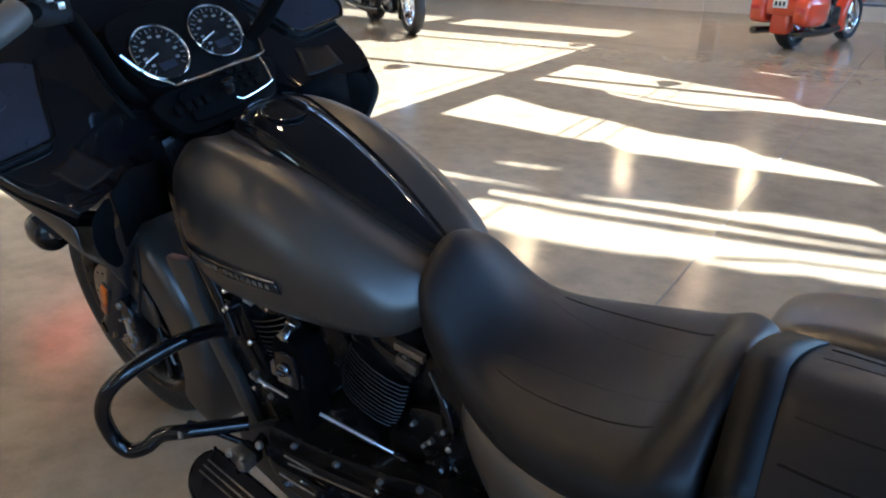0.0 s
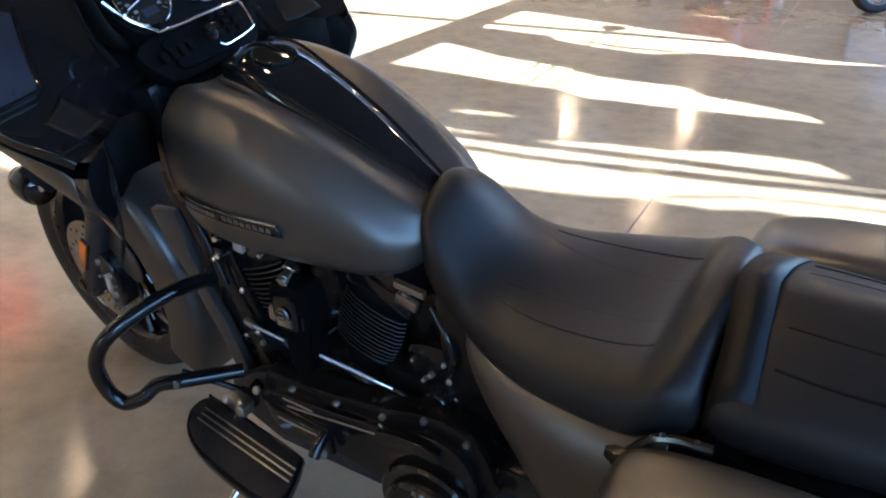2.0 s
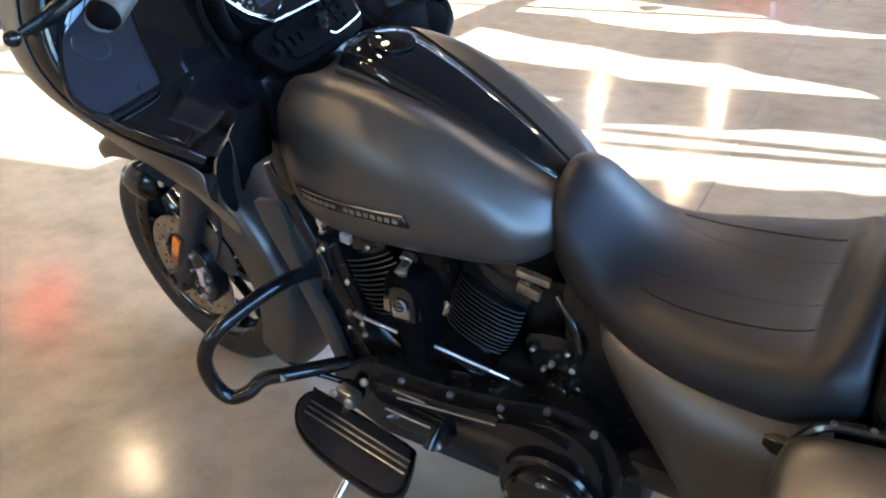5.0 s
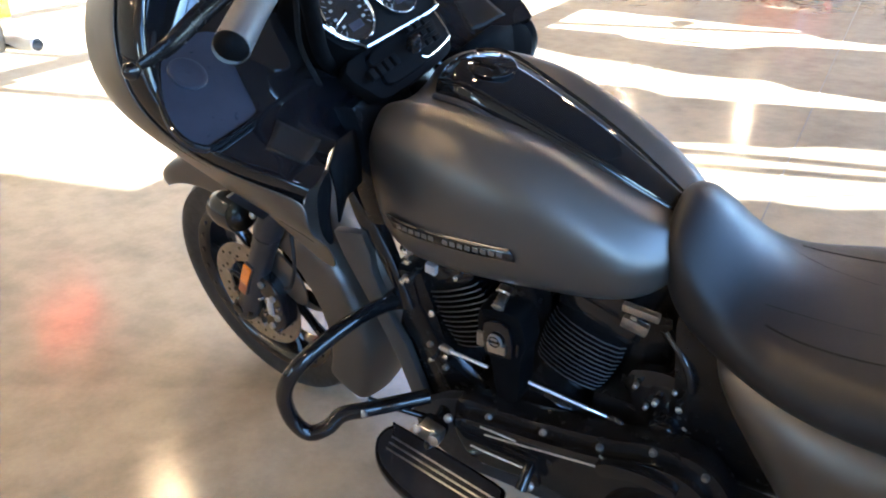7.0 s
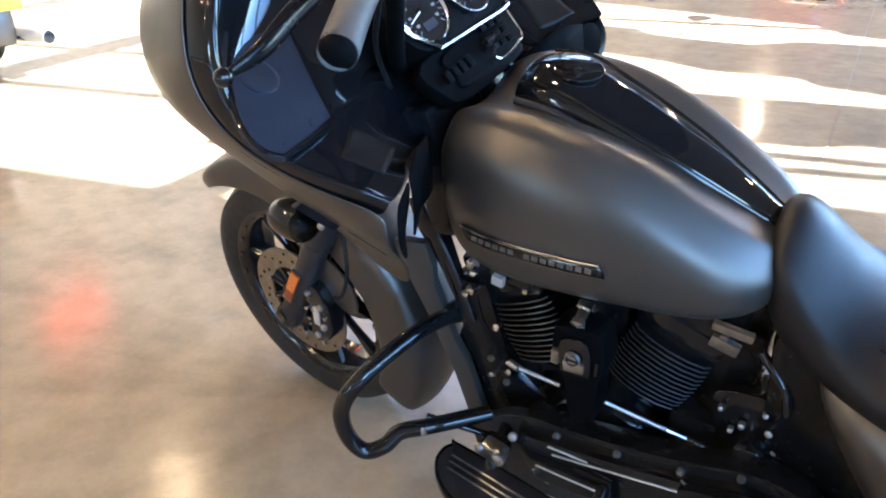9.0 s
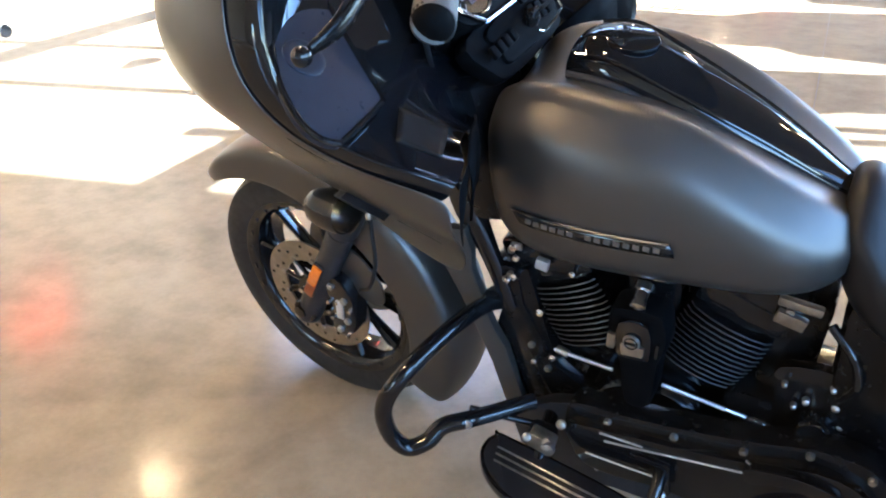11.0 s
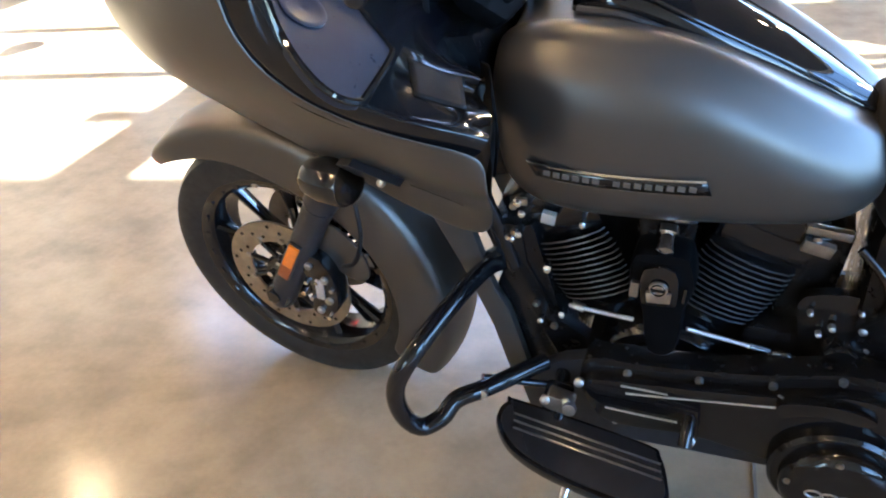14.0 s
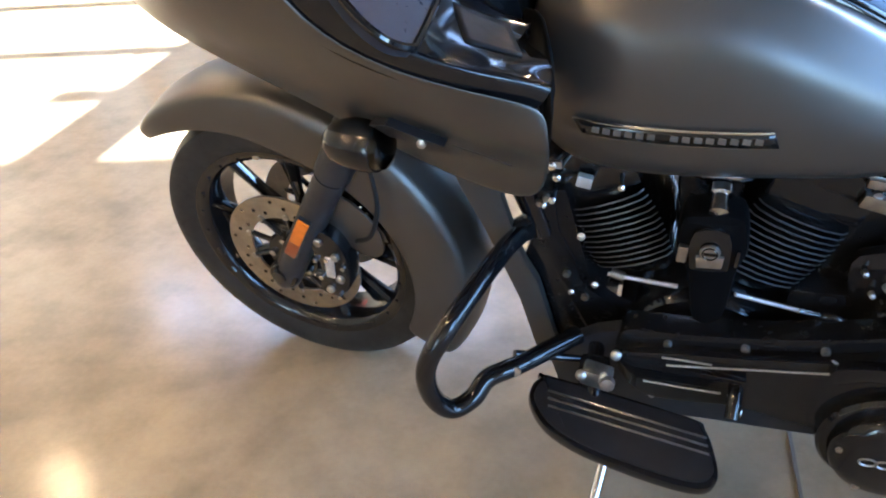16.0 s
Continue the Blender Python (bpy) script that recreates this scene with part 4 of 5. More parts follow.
for s in (-1, 1):
    flip = MIRROR if s > 0 else Matrix.Identity(4)
    rows = [[(0.545, -0.332, 0.925), (0.546, -0.310, 0.935), WALL_A[8]],
            [(0.550, -0.345, 0.895), (0.548, -0.315, 0.900), (0.538, -0.290, 0.905)],
            [(0.544, -0.345, 0.855), (0.536, -0.322, 0.855), (0.522, -0.300, 0.855)],
            [(0.525, -0.315, 0.805), (0.518, -0.300, 0.805), (0.505, -0.285, 0.805)]]
    part("tail_closing", moved(loft(rows, wrap=False), flip), DULL_BLACK, inner, "black closing panel at the fairing tail", subsurf=1)
for s in (-1, 1):
    flip = MIRROR if s > 0 else Matrix.Identity(4)
    a, b, c, d = (Vector(q) for q in ((0.424, -0.262), (0.478, -0.232), (0.512, -0.308), (0.456, -0.326)))
    bm = bmesh.new()
    n = 8
    grid = [[(a.lerp(b, i / n)).lerp(d.lerp(c, i / n), j / n) for i in range(n + 1)] for j in range(n + 1)]
    rows = [[bm.verts.new(probe(inner, (q.x, q.y, 1.3), (0, 0, -1)) + Vector((0, 0, 0.001))) for q in r] for r in grid]
    for r0, r1 in zip(rows, rows[1:]):
        for i in range(n):
            bm.faces.new((r0[i], r0[i + 1], r1[i + 1], r1[i]))
    part("pocket_lid", moved(bm, flip), LID, inner, "satin black pocket lid", solid=0.002)
for s in (-1, 1):
    flip = MIRROR if s > 0 else Matrix.Identity(4)
    rows = [[(x, y, z - dz) for x, y, z in (WALL_A[8], WALL_B[8], WALL_C[8], (0.475, -0.150, 0.930))] for dz in (0.004, 0.05, 0.11)]
    rows[2] = [(x - 0.012, y, z) for x, y, z in rows[2]]
    # added panel stands in for the open, dark space here
    part("gap_panel", moved(loft(rows, wrap=False, caps=False), flip), DULL_BLACK, inner, "black panel added over the dark gap beside the steering head", solid=0.004)
part("windscreen", moved(loft(mirrored_rows([[(0.17, 0, 1.32), (0.18, -0.16, 1.31), (0.21, -0.28, 1.26)], [(0.20, 0, 1.40), (0.21, -0.13, 1.39), (0.235, -0.22, 1.34)], [(0.24, 0, 1.44), (0.25, -0.10, 1.43), (0.265, -0.16, 1.40)]]), wrap=False), Matrix.Identity(4)), SMOKE, fairing, "low dark-smoked windscreen", solid=0.004, subsurf=2)
def pod(s):
    flip = MIRROR if s > 0 else Matrix.Identity(4)
    ring = smooth_line([(0.255, -0.225), (0.262, -0.262), (0.272, -0.303), (0.292, -0.348), (0.323, -0.387), (0.353, -0.413), (0.380, -0.426), (0.401, -0.424), (0.414, -0.409), (0.415, -0.397), (0.411, -0.350), (0.406, -0.304), (0.399, -0.286), (0.370, -0.270), (0.329, -0.246), (0.276, -0.212), (0.260, -0.210)], 4, closed=True)
    bm = bmesh.new()
    f = bm.faces.new([bm.verts.new(on_pod(x, y, 0.024)) for x, y in ring])
    ext = bmesh.ops.extrude_face_region(bm, geom=[f])
    bmesh.ops.translate(bm, vec=PODN * -0.014, verts=[g for g in ext["geom"] if isinstance(g, bmesh.types.BMVert)])
    p = part("speaker_panel", moved(bm, flip), PODCLOTH, fairing, "matt dark speaker panel")
    part("speaker_ring", moved(tube([tuple(on_pod(x, y, 0.024)) for x, y in ring[::2]], 0.0045, 2, 8, closed=True), flip), GLOSS, p, "gloss black surround")
    part("tweeter", moved(turned([(0.002, 0.001), (0.012, 0.003), (0.022, 0.0025), (0.027, 0.0035), (0.030, 0.002), (0.030, -0.004), (0.002, -0.004)], on_pod(0.325, -0.335, 0.024), PODN, 32), flip), PODCLOTH, p)


pod(-1)
pod(1)

# ---- gauges
GN = Vector((0.80, 0.0, 0.60)).normalized()
GX = Vector((0, 1, 0))
GY = GN.cross(GX)
GM = Matrix((GX, GY, GN)).transposed().to_4x4()
GC = Vector((0.40, 0.0, 1.093))


def on_dash(a, b, c=0.0):
    return GC + GX * a + GY * b + GN * c


hood = [(-0.125, 0.02), (-0.105, 0.062), (-0.03, 0.075), (0.06, 0.075), (0.140, 0.062), (0.160, 0.02), (0.155, -0.045), (0.135, -0.088), (-0.062, -0.086), (-0.115, -0.045)]
cluster = part("instrument_pod", slab(round_outline(hood, 4), 0.10, Matrix.Translation(on_dash(0, 0, 0.012)) @ GM, 0.008), DULL_BLACK, bike, "black instrument pod round two gauges")


def gauge(a, needle):
    c = on_dash(a, -0.020, 0.014)
    bez = part("gauge_bezel", turned([(0.050, 0.0), (0.0515, 0.006), (0.0530, 0.0075), (0.0545, 0.006), (0.055, 0.0)], c, GN, 48, closed=True), CHROME, cluster, "thin bright gauge ring")
    part("face", turned([(0.001, 0.0), (0.051, 0.0), (0.051, 0.0025), (0.001, 0.0025)], c, GN, 48), DIAL, bez)
    for i in range(21):
        w = radians(-45 + 270 * i / 20)
        m = Matrix.Translation(c + GN * 0.0032) @ GM @ Matrix.Rotation(w, 4, "Z")
        big = i % 2 == 0
        part("tick", moved(box(0.043 if big else 0.045, 0, 0, 0.009 if big else 0.005, 0.0016 if big else 0.001, 0.0006), m), PRINT, bez, smooth=0)
    for i in range(9):
        w = radians(-35 + 250 * i / 8)
        p = Vector((math.cos(w) * 0.032, math.sin(w) * 0.032, 0.0032))
        part("number_bar", moved(box(p.x, p.y, p.z, 0.008, 0.005, 0.0006), Matrix.Translation(c) @ GM), PRINT, bez, smooth=0)
    m = Matrix.Translation(c + GN * 0.005) @ GM @ Matrix.Rotation(radians(needle), 4, "Z")
    part("needle", moved(box(0.017, 0, 0, 0.044, 0.0022, 0.001), m), WHITE, bez, smooth=0)
    part("hub", turned([(0.001, 0.003), (0.006, 0.003), (0.005, 0.008), (0.001, 0.008)], c, GN, 16), BLACK, bez)
    part("display", moved(box(0.0, -0.026, 0.0032, 0.032, 0.014, 0.0008), Matrix.Translation(c) @ GM), PODCLOTH, bez, smooth=0)


gauge(-0.052, 195)
gauge(0.076, 195)
part("lower_bezel", tube([tuple(on_dash(a, b, 0.016)) for a, b in ((-0.120, 0.0), (-0.100, -0.045), (-0.066, -0.082), (-0.055, -0.086), (0.03, -0.090), (0.13, -0.093), (0.145, -0.080), (0.158, -0.03))], 0.0036, 6, 8), CHROME, cluster)
# dark slab added where a recess lies in shade
part("dash_shade_panel", slab(round_outline([(-0.10, -0.085), (0.15, -0.09), (0.14, -0.155), (0.10, -0.175), (-0.06, -0.175), (-0.10, -0.15)], 4), 0.03, Matrix.Translation(GC - GN * 0.004) @ GM, 0.006), DULL_BLACK, cluster, "dark panel added for the shaded recess below the gauges")
# radio screen and switches below the gauges
radio = part("radio", slab(round_outline([(-0.085, 0.035), (0.085, 0.035), (0.09, 0.0), (0.08, -0.03), (-0.08, -0.03), (-0.09, 0.0)], 4), 0.04, Matrix.Translation(on_dash(0.03, -0.130, 0.004)) @ GM, 0.006), DULL_BLACK, bike, "radio unit, dulled to black for the shade round it")
for i in range(3):
    for j in range(3):
        part("key", moved(box(0.048 + 0.023 * i, -0.098 - 0.018 * j - 0.002 * i, 0.014, 0.016, 0.011, 0.008, bevel=0.002), Matrix.Translation(GC) @ GM), DULL_BLACK, radio)
part("key_surround", tube([tuple(on_dash(a, b, 0.018)) for a, b in ((0.028, -0.150), (0.045, -0.158), (0.110, -0.152), (0.122, -0.140), (0.126, -0.100))], 0.0022, 5, 8), CHROME, radio)
for i in range(4):
    part("toggle", moved(box(-0.085 + 0.021 * i, -0.128, 0.009, 0.014, 0.020, 0.010, bevel=0.003), Matrix.Translation(GC) @ GM), DULL_BLACK, radio)

# ---- handlebar and controls
bar = [(0.40, -0.05, 0.95), (0.40, -0.10, 0.985), (0.455, -0.175, 1.045), (0.520, -0.245, 1.14), (0.565, -0.30, 1.195), (0.59, -0.375, 1.206), (0.645, -0.50, 1.172)]
hb = part("handlebar", moved(tube(bar, 0.0135, 8, 16), SIDE), DULL_BLACK, bike, "black handlebar")
part("handlebar_far", moved(tube(bar, 0.0135, 8, 16), MIRROR @ SIDE), DULL_BLACK, hb)
part("riser", box(0.41, 0, 0.93, 0.05, 0.10, 0.10, bevel=0.01), DULL_BLACK, hb)


def controls(s):
    flip = MIRROR @ SIDE if s > 0 else SIDE
    g = part("grip", moved(tube([(0.585, -0.368, 1.208, 0.017), (0.588, -0.372, 1.207, 0.021), (0.62, -0.44, 1.190, 0.0205), (0.648, -0.502, 1.171, 0.021), (0.650, -0.507, 1.169, 0.0205), (0.652, -0.511, 1.168, 0.016)], 0.02, 4, 24), flip), GRIP, hb, "satin grey slip-on grip")
    dome = bmesh.new()
    bmesh.ops.create_uvsphere(dome, u_segments=24, v_segments=14, radius=0.0208)
    part("end_cap", moved(moved(dome, Matrix.Translation((0.6486, -0.5045, 1.1703))), flip), DULL_BLACK, g, "matt dark grip end")
    part("switch_housing", moved(box(0.572, -0.315, 1.212, 0.05, 0.055, 0.06, m=Matrix.Rotation(radians(-20), 4, "Z"), bevel=0.012), flip), BLACK, hb)
    for k in range(3):
        part("switch", moved(box(0.60, -0.300 - 0.014 * k, 1.222 - 0.012 * (k % 2), 0.012, 0.011, 0.010, bevel=0.002), flip), STEEL, hb)
    lv = part("lever", moved(tube([(0.548, -0.335, 1.205, 0.011), (0.532, -0.38, 1.196, 0.013), (0.533, -0.441, 1.180, 0.013), (0.545, -0.51, 1.161, 0.011), (0.538, -0.550, 1.150, 0.006)], 0.009, 6, 14, squash=0.6), flip), MATT, hb, "black lever with a ball end")
    ball = bmesh.new()
    bmesh.ops.create_icosphere(ball, subdivisions=3, radius=0.0105)
    part("ball_end", moved(moved(ball, Matrix.Translation((0.535, -0.560, 1.147))), flip), BLACK, lv)
    part("lever_perch", moved(box(0.55, -0.325, 1.213, 0.045, 0.03, 0.03, m=Matrix.Rotation(radians(-30), 4, "Z"), bevel=0.006), flip), BLACK, hb)
    part("cable", moved(tube([(0.545, -0.31, 1.205), (0.50, -0.25, 1.15), (0.43, -0.19, 1.05), (0.39, -0.12, 0.95)], 0.0045, 8, 8), flip), RUBBER, hb)


controls(-1)
controls(1)
knob = part("ignition_switch", turned([(0.003, 0.018), (0.010, 0.018), (0.013, 0.013), (0.014, 0.0), (0.003, 0.0)], (0.495, 0.02, 1.002), (0.5, -0.2, 0.85), 24), BLACK, hb, "black ignition switch")
part("knob_bar", moved(box(0, 0, 0, 0.008, 0.026, 0.009, bevel=0.003), Matrix.Translation((0.505, 0.016, 1.020)) @ Matrix.Rotation(radians(35), 4, "Y")), BLACK, knob)

# ---- indicators
def indicator(s):
    flip = (MIRROR @ SIDE if s > 0 else SIDE) @ Matrix.Translation((0.022, 0, 0.022))
    c = Vector((0.262, -0.292, 0.752))
    ax = Vector((1, -0.12, 0.0))
    body = part("turn_signal", moved(turned([(0.004, -0.050), (0.017, -0.047), (0.028, -0.034), (0.034, -0.010), (0.035, 0.022), (0.033, 0.030), (0.004, 0.034)], c, ax, 32), flip), BLACK, bike, "black bullet indicator")
    part("lens", moved(turned([(0.002, 0.030), (0.031, 0.030), (0.028, 0.040), (0.017, 0.046), (0.002, 0.047)], c, ax, 32), flip), SMOKE, body, "smoked lens")
    part("stalk", moved(tube([(0.275, -0.285, 0.765), (0.305, -0.262, 0.772), (0.335, -0.240, 0.772), (0.372, -0.215, 0.765)], 0.016, 5, 12, squash=1.2), flip), BLACK, body)


def fairing_side(x, z, out=0.0):
    return Vector((x, probe(fairing, (x, -0.8, z), (0, 1, 0)).y - out, z))


def fairing_details(s):
    flip = MIRROR if s > 0 else Matrix.Identity(4)
    bm = bmesh.new()
    shape = [(0.318, 0.864), (0.350, 0.880), (0.385, 0.866), (0.418, 0.852), (0.400, 0.842), (0.368, 0.834), (0.330, 0.832)]
    f = bm.faces.new([bm.verts.new(fairing_side(x, z, 0.016)) for x, z in shape])
    ext = bmesh.ops.extrude_face_region(bm, geom=[f])
    bmesh.ops.translate(bm, vec=(0, 0.02, 0), verts=[g for g in ext["geom"] if isinstance(g, bmesh.types.BMVert)])
    mount = part("indicator_mount", moved(bm, flip), PLASTIC, fairing, "matt black wedge below the fairing edge")
    part("bolt", moved(turned([(0.001, 0), (0.006, 0), (0.006, 0.004), (0.001, 0.006)], fairing_side(0.388, 0.850, 0.018), (0, -1, 0.2), 12), flip), STEEL, mount)
    # a thin dark line stands in for the shade in the panel's fold
    part("crease", moved(tube([fairing_side(x, z, 0.0) for x, z in ((0.415, 0.829), (0.44, 0.822), (0.465, 0.815), (0.490, 0.808))], 0.0010, 4, 8), flip), PLASTIC, fairing)


indicator(-1)
indicator(1)
fairing_details(-1)
fairing_details(1)

# ---- frame
frame_tubes = part("frame", tube([(0.375, -0.03, 0.86), (0.391, -0.06, 0.70), (0.446, -0.08, 0.50), (0.523, -0.085, 0.30), (0.57, -0.088, 0.21), (0.66, -0.09, 0.18), (0.95, -0.09, 0.18), (1.15, -0.09, 0.20)], 0.017, 8, 14), GLOSS, bike, "gloss black frame")
part("downtube_far", moved(tube([(0.375, -0.03, 0.86), (0.391, -0.06, 0.70), (0.446, -0.08, 0.50), (0.523, -0.085, 0.30), (0.57, -0.088, 0.21), (0.66, -0.09, 0.18), (0.95, -0.09, 0.18), (1.15, -0.09, 0.20)], 0.017, 8, 14), MIRROR), GLOSS, frame_tubes)
part("neck", loft([[(0.38 + 0.03 * math.cos(w) - 0.02 * k, 0.05 * math.sin(w), 0.66 + 0.06 * k) for w in (2 * math.pi * j / 16 for j in range(16))] for k in range(5)]), GLOSS, frame_tubes)
for s in (-1, 1):
    flip = MIRROR @ SIDE if s > 0 else SIDE
    wide = MIRROR if s > 0 else Matrix.Identity(4)
    part("downtube_cover", moved(side_plate([(0.448, 0.585), (0.485, 0.585), (0.490, 0.50), (0.540, 0.36), (0.62, 0.30), (0.62, 0.20), (0.450, 0.19), (0.430, 0.36), (0.426, 0.43), (0.440, 0.47), (0.438, 0.54)], -0.100, 0.03, 0.006), wide), MATT, frame_tubes, "matt black cover over the downtube")
    part("downtube_shroud", moved(side_plate([(0.325, 0.66), (0.402, 0.67), (0.410, 0.62), (0.405, 0.578), (0.414, 0.528), (0.418, 0.510), (0.422, 0.480), (0.432, 0.437), (0.452, 0.39), (0.487, 0.186), (0.44, 0.19), (0.415, 0.34), (0.37, 0.50), (0.335, 0.60)], -0.122, 0.020, 0.005), wide), SATIN_SHADED, frame_tubes, "flat satin panel beside the downtube, darkened for shade")
    part("shroud_clip", moved(box(0.430, -0.108, 0.518, 0.045, 0.022, 0.016, m=Matrix.Rotation(radians(-40), 4, "Y"), bevel=0.004), wide), MATT, frame_tubes)
    part("neck_cover", moved(tube([(0.375, -0.085, 0.745, 0.020), (0.397, -0.092, 0.690, 0.024), (0.424, -0.098, 0.630, 0.018), (0.446, -0.100, 0.560, 0.016), (0.466, -0.105, 0.490, 0.013)], 0.03, 6, 20, squash=0.6), wide), GLOSS, frame_tubes, "gloss black neck cover")
for x, z, r in ((0.462, 0.558, 0.006), (0.474, 0.571, 0.007), (0.500, 0.400, 0.007), (0.530, 0.345, 0.007), (0.584, 0.280, 0.006)):
    part("frame_bolt", turned([(0.001, 0), (r, 0), (r, 0.006), (r * 0.7, 0.009), (0.001, 0.009)], (x, -0.100, z), (0, -1, 0.25), 12), DISC, frame_tubes)
part("clamp_plate", box(0.492, -0.101, 0.640, 0.020, 0.006, 0.014, bevel=0.002), STEEL, frame_tubes)


# black blocks added to close dark gaps that would show bright floor
part("neck_block", box(0.43, 0, 0.80, 0.12, 0.14, 0.26, m=Matrix.Rotation(radians(-14), 4, "Y"), bevel=0.03), MATT, frame_tubes, "matt black block filling the gap ahead of the tank")
part("neck_fill", box(0.442, 0, 0.825, 0.07, 0.25, 0.25, m=Matrix.Rotation(radians(-8), 4, "Y"), bevel=0.02), MATT, frame_tubes)
for s in (-1, 1):
    part("bag_gap_block", box(1.62, s * 0.185, 0.535, 0.50, 0.10, 0.13, bevel=0.02), MATT, frame_tubes)
part("seat_gap_block", box(1.176, 0, 0.49, 0.328, 0.22, 0.36, bevel=0.03), MATT, frame_tubes, "matt black block filling the gap below the seat")
part("swing_arm", box(1.33, -0.135, 0.30, 0.46, 0.04, 0.07, bevel=0.012), BLACK, frame_tubes)
part("swing_arm_far", box(1.33, 0.135, 0.30, 0.46, 0.04, 0.07, bevel=0.012), BLACK, frame_tubes)

# two more added blocks, fore and aft of the cylinders
part("rear_gap_block", box(0.945, 0.01, 0.485, 0.085, 0.12, 0.24, m=Matrix.Rotation(radians(6), 4, "Y"), bevel=0.02), MATT, frame_tubes, "matt black block filling the gap behind the rear cylinder")
part("front_gap_block", box(0.495, 0, 0.39, 0.09, 0.19, 0.38, m=Matrix.Rotation(radians(-10), 4, "Y"), bevel=0.02), MATT, frame_tubes, "matt black block filling the gap between frame and engine")

# ---- engine guard
guard_l = [(0.455, -0.03, 0.455), (0.430, -0.085, 0.480), (0.408, -0.175, 0.488), (0.368, -0.285, 0.455), (0.332, -0.318, 0.390), (0.330, -0.318, 0.320), (0.354, -0.305, 0.276), (0.385, -0.280, 0.282), (0.405, -0.250, 0.302), (0.45, -0.215, 0.308), (0.53, -0.12, 0.298)]
guard = side_part("engine_guard", tube(guard_l, 0.0165, 8, 18), INNER, bike, "gloss black tubular engine guard")
part("guard_far", moved(tube(guard_l, 0.0165, 8, 18), MIRROR @ SIDE), GLOSS, guard)
side_part("guard_brace", tube([(0.440, -0.206, 0.322), (0.490, -0.177, 0.296), (0.548, -0.145, 0.266)], 0.0070, 3, 10), GLOSS, guard)
for x, y, z in ((0.448, -0.231, 0.310), (0.500, -0.165, 0.302)):
    side_part("guard_bolt", turned([(0.001, 0), (0.009, 0), (0.008, 0.007), (0.001, 0.008)], (x, y, z), (0.1, -1, 0.3), 14), STEEL, guard)


# ---- engine
CRANK = Vector((0.728, 0.0, 0.245))
engine = part("engine", join(turned([(0.01, -0.10), (0.12, -0.10), (0.135, -0.08), (0.135, 0.08), (0.12, 0.10), (0.01, 0.10)], CRANK, (0, 1, 0), 48), box(0.735, 0, 0.24, 0.30, 0.17, 0.15, bevel=0.02), box(0.98, 0, 0.30, 0.26, 0.18, 0.22, bevel=0.03)), BLACK, bike, "black air-cooled V-twin engine")


def cylinder(tilt):
    ax = Matrix.Rotation(radians(tilt), 4, "Y")
    base = Matrix.Translation(CRANK + Vector((-0.045 if tilt < 0 else 0.0, 0, 0))) @ ax
    cyl = part("cylinder", moved(box(0, 0, 0.25, 0.115, 0.135, 0.22, bevel=0.03), base), BLACK, engine, "black finned cylinder")
    for k in range(12):
        h = 0.195 + k * 0.0125
        w = 0.136 + 0.014 * math.sin(k * 0.24)
        out = round_outline([(-w / 2, -0.05), (-w / 2 + 0.01, -0.078), (0, -0.088), (w / 2 - 0.01, -0.078), (w / 2, -0.05), (w / 2, 0.05), (w / 2 - 0.01, 0.078), (0, 0.088), (-w / 2 + 0.01, 0.078), (-w / 2, 0.05)], 2)
        f = part("fin", moved(slab(out, 0.0038, Matrix.Translation((0, 0, h))), base), BLACK, cyl)
        edge_pts = [base @ Vector((a, b, h - 0.0019)) for a, b in out if b < -0.06]
        edge_pts.sort(key=lambda v: v.x)
        part("fin_edge", tube([tuple(v) for v in edge_pts], 0.0014, 1, 6), FINS, f, "bright machined fin edge")
    head = part("head", moved(box(0, 0, 0.367, 0.15, 0.15, 0.05, bevel=0.012), base), BLACK, cyl)
    rk = part("rocker_box", moved(box(0, 0.0, 0.415, 0.155, 0.16, 0.052, bevel=0.014), base), BLACK, cyl, "black rocker cover")
    for a in (-0.055, 0.055):
        part("rocker_bolt", moved(turned([(0.001, 0), (0.0065, 0), (0.0065, 0.008), (0.001, 0.009)], (a, -0.08, 0.422), (0, -1, 0), 10), base), STEEL, rk)


cylinder(-22.5)
cylinder(22.5)

for k, (x0, z0, x1, z1) in enumerate(((0.922, 0.637, 0.986, 0.628), (0.920, 0.606, 0.966, 0.593))):
    m = Matrix.Translation(((x0 + x1) / 2, -0.086, (z0 + z1) / 2)) @ Matrix.Rotation(math.atan2(z0 - z1, x1 - x0), 4, "Y")
    part("rocker_strip", moved(box(0, 0, 0, x1 - x0, 0.012, 0.016 if k == 0 else 0.024, bevel=0.003), m), STEEL, engine, "bright strip on the rear rocker cover")

part("rocker_plate", box(0.533, -0.090, 0.602, 0.024, 0.012, 0.022, m=Matrix.Rotation(radians(12), 4, "Y"), bevel=0.002), BRIGHT, engine, "small bright block on the front rocker cover")
for x, y, z, r in ((0.486, -0.100, 0.637, 0.008), (0.494, -0.108, 0.621, 0.007), (0.470, -0.108, 0.562, 0.006), (0.484, -0.108, 0.574, 0.007), (0.589, -0.088, 0.594, 0.006), (0.529, -0.108, 0.501, 0.008), (0.551, -0.118, 0.400, 0.007), (0.510, -0.118, 0.375, 0.006)):
    part("fitting", turned([(0.001, -0.02), (r * 0.7, -0.02), (r * 0.7, 0), (r, 0), (r * 0.85, 0.008), (0.001, 0.010)], (x, y, z), (0.1, -1, 0.45), 12), CHROME, engine)
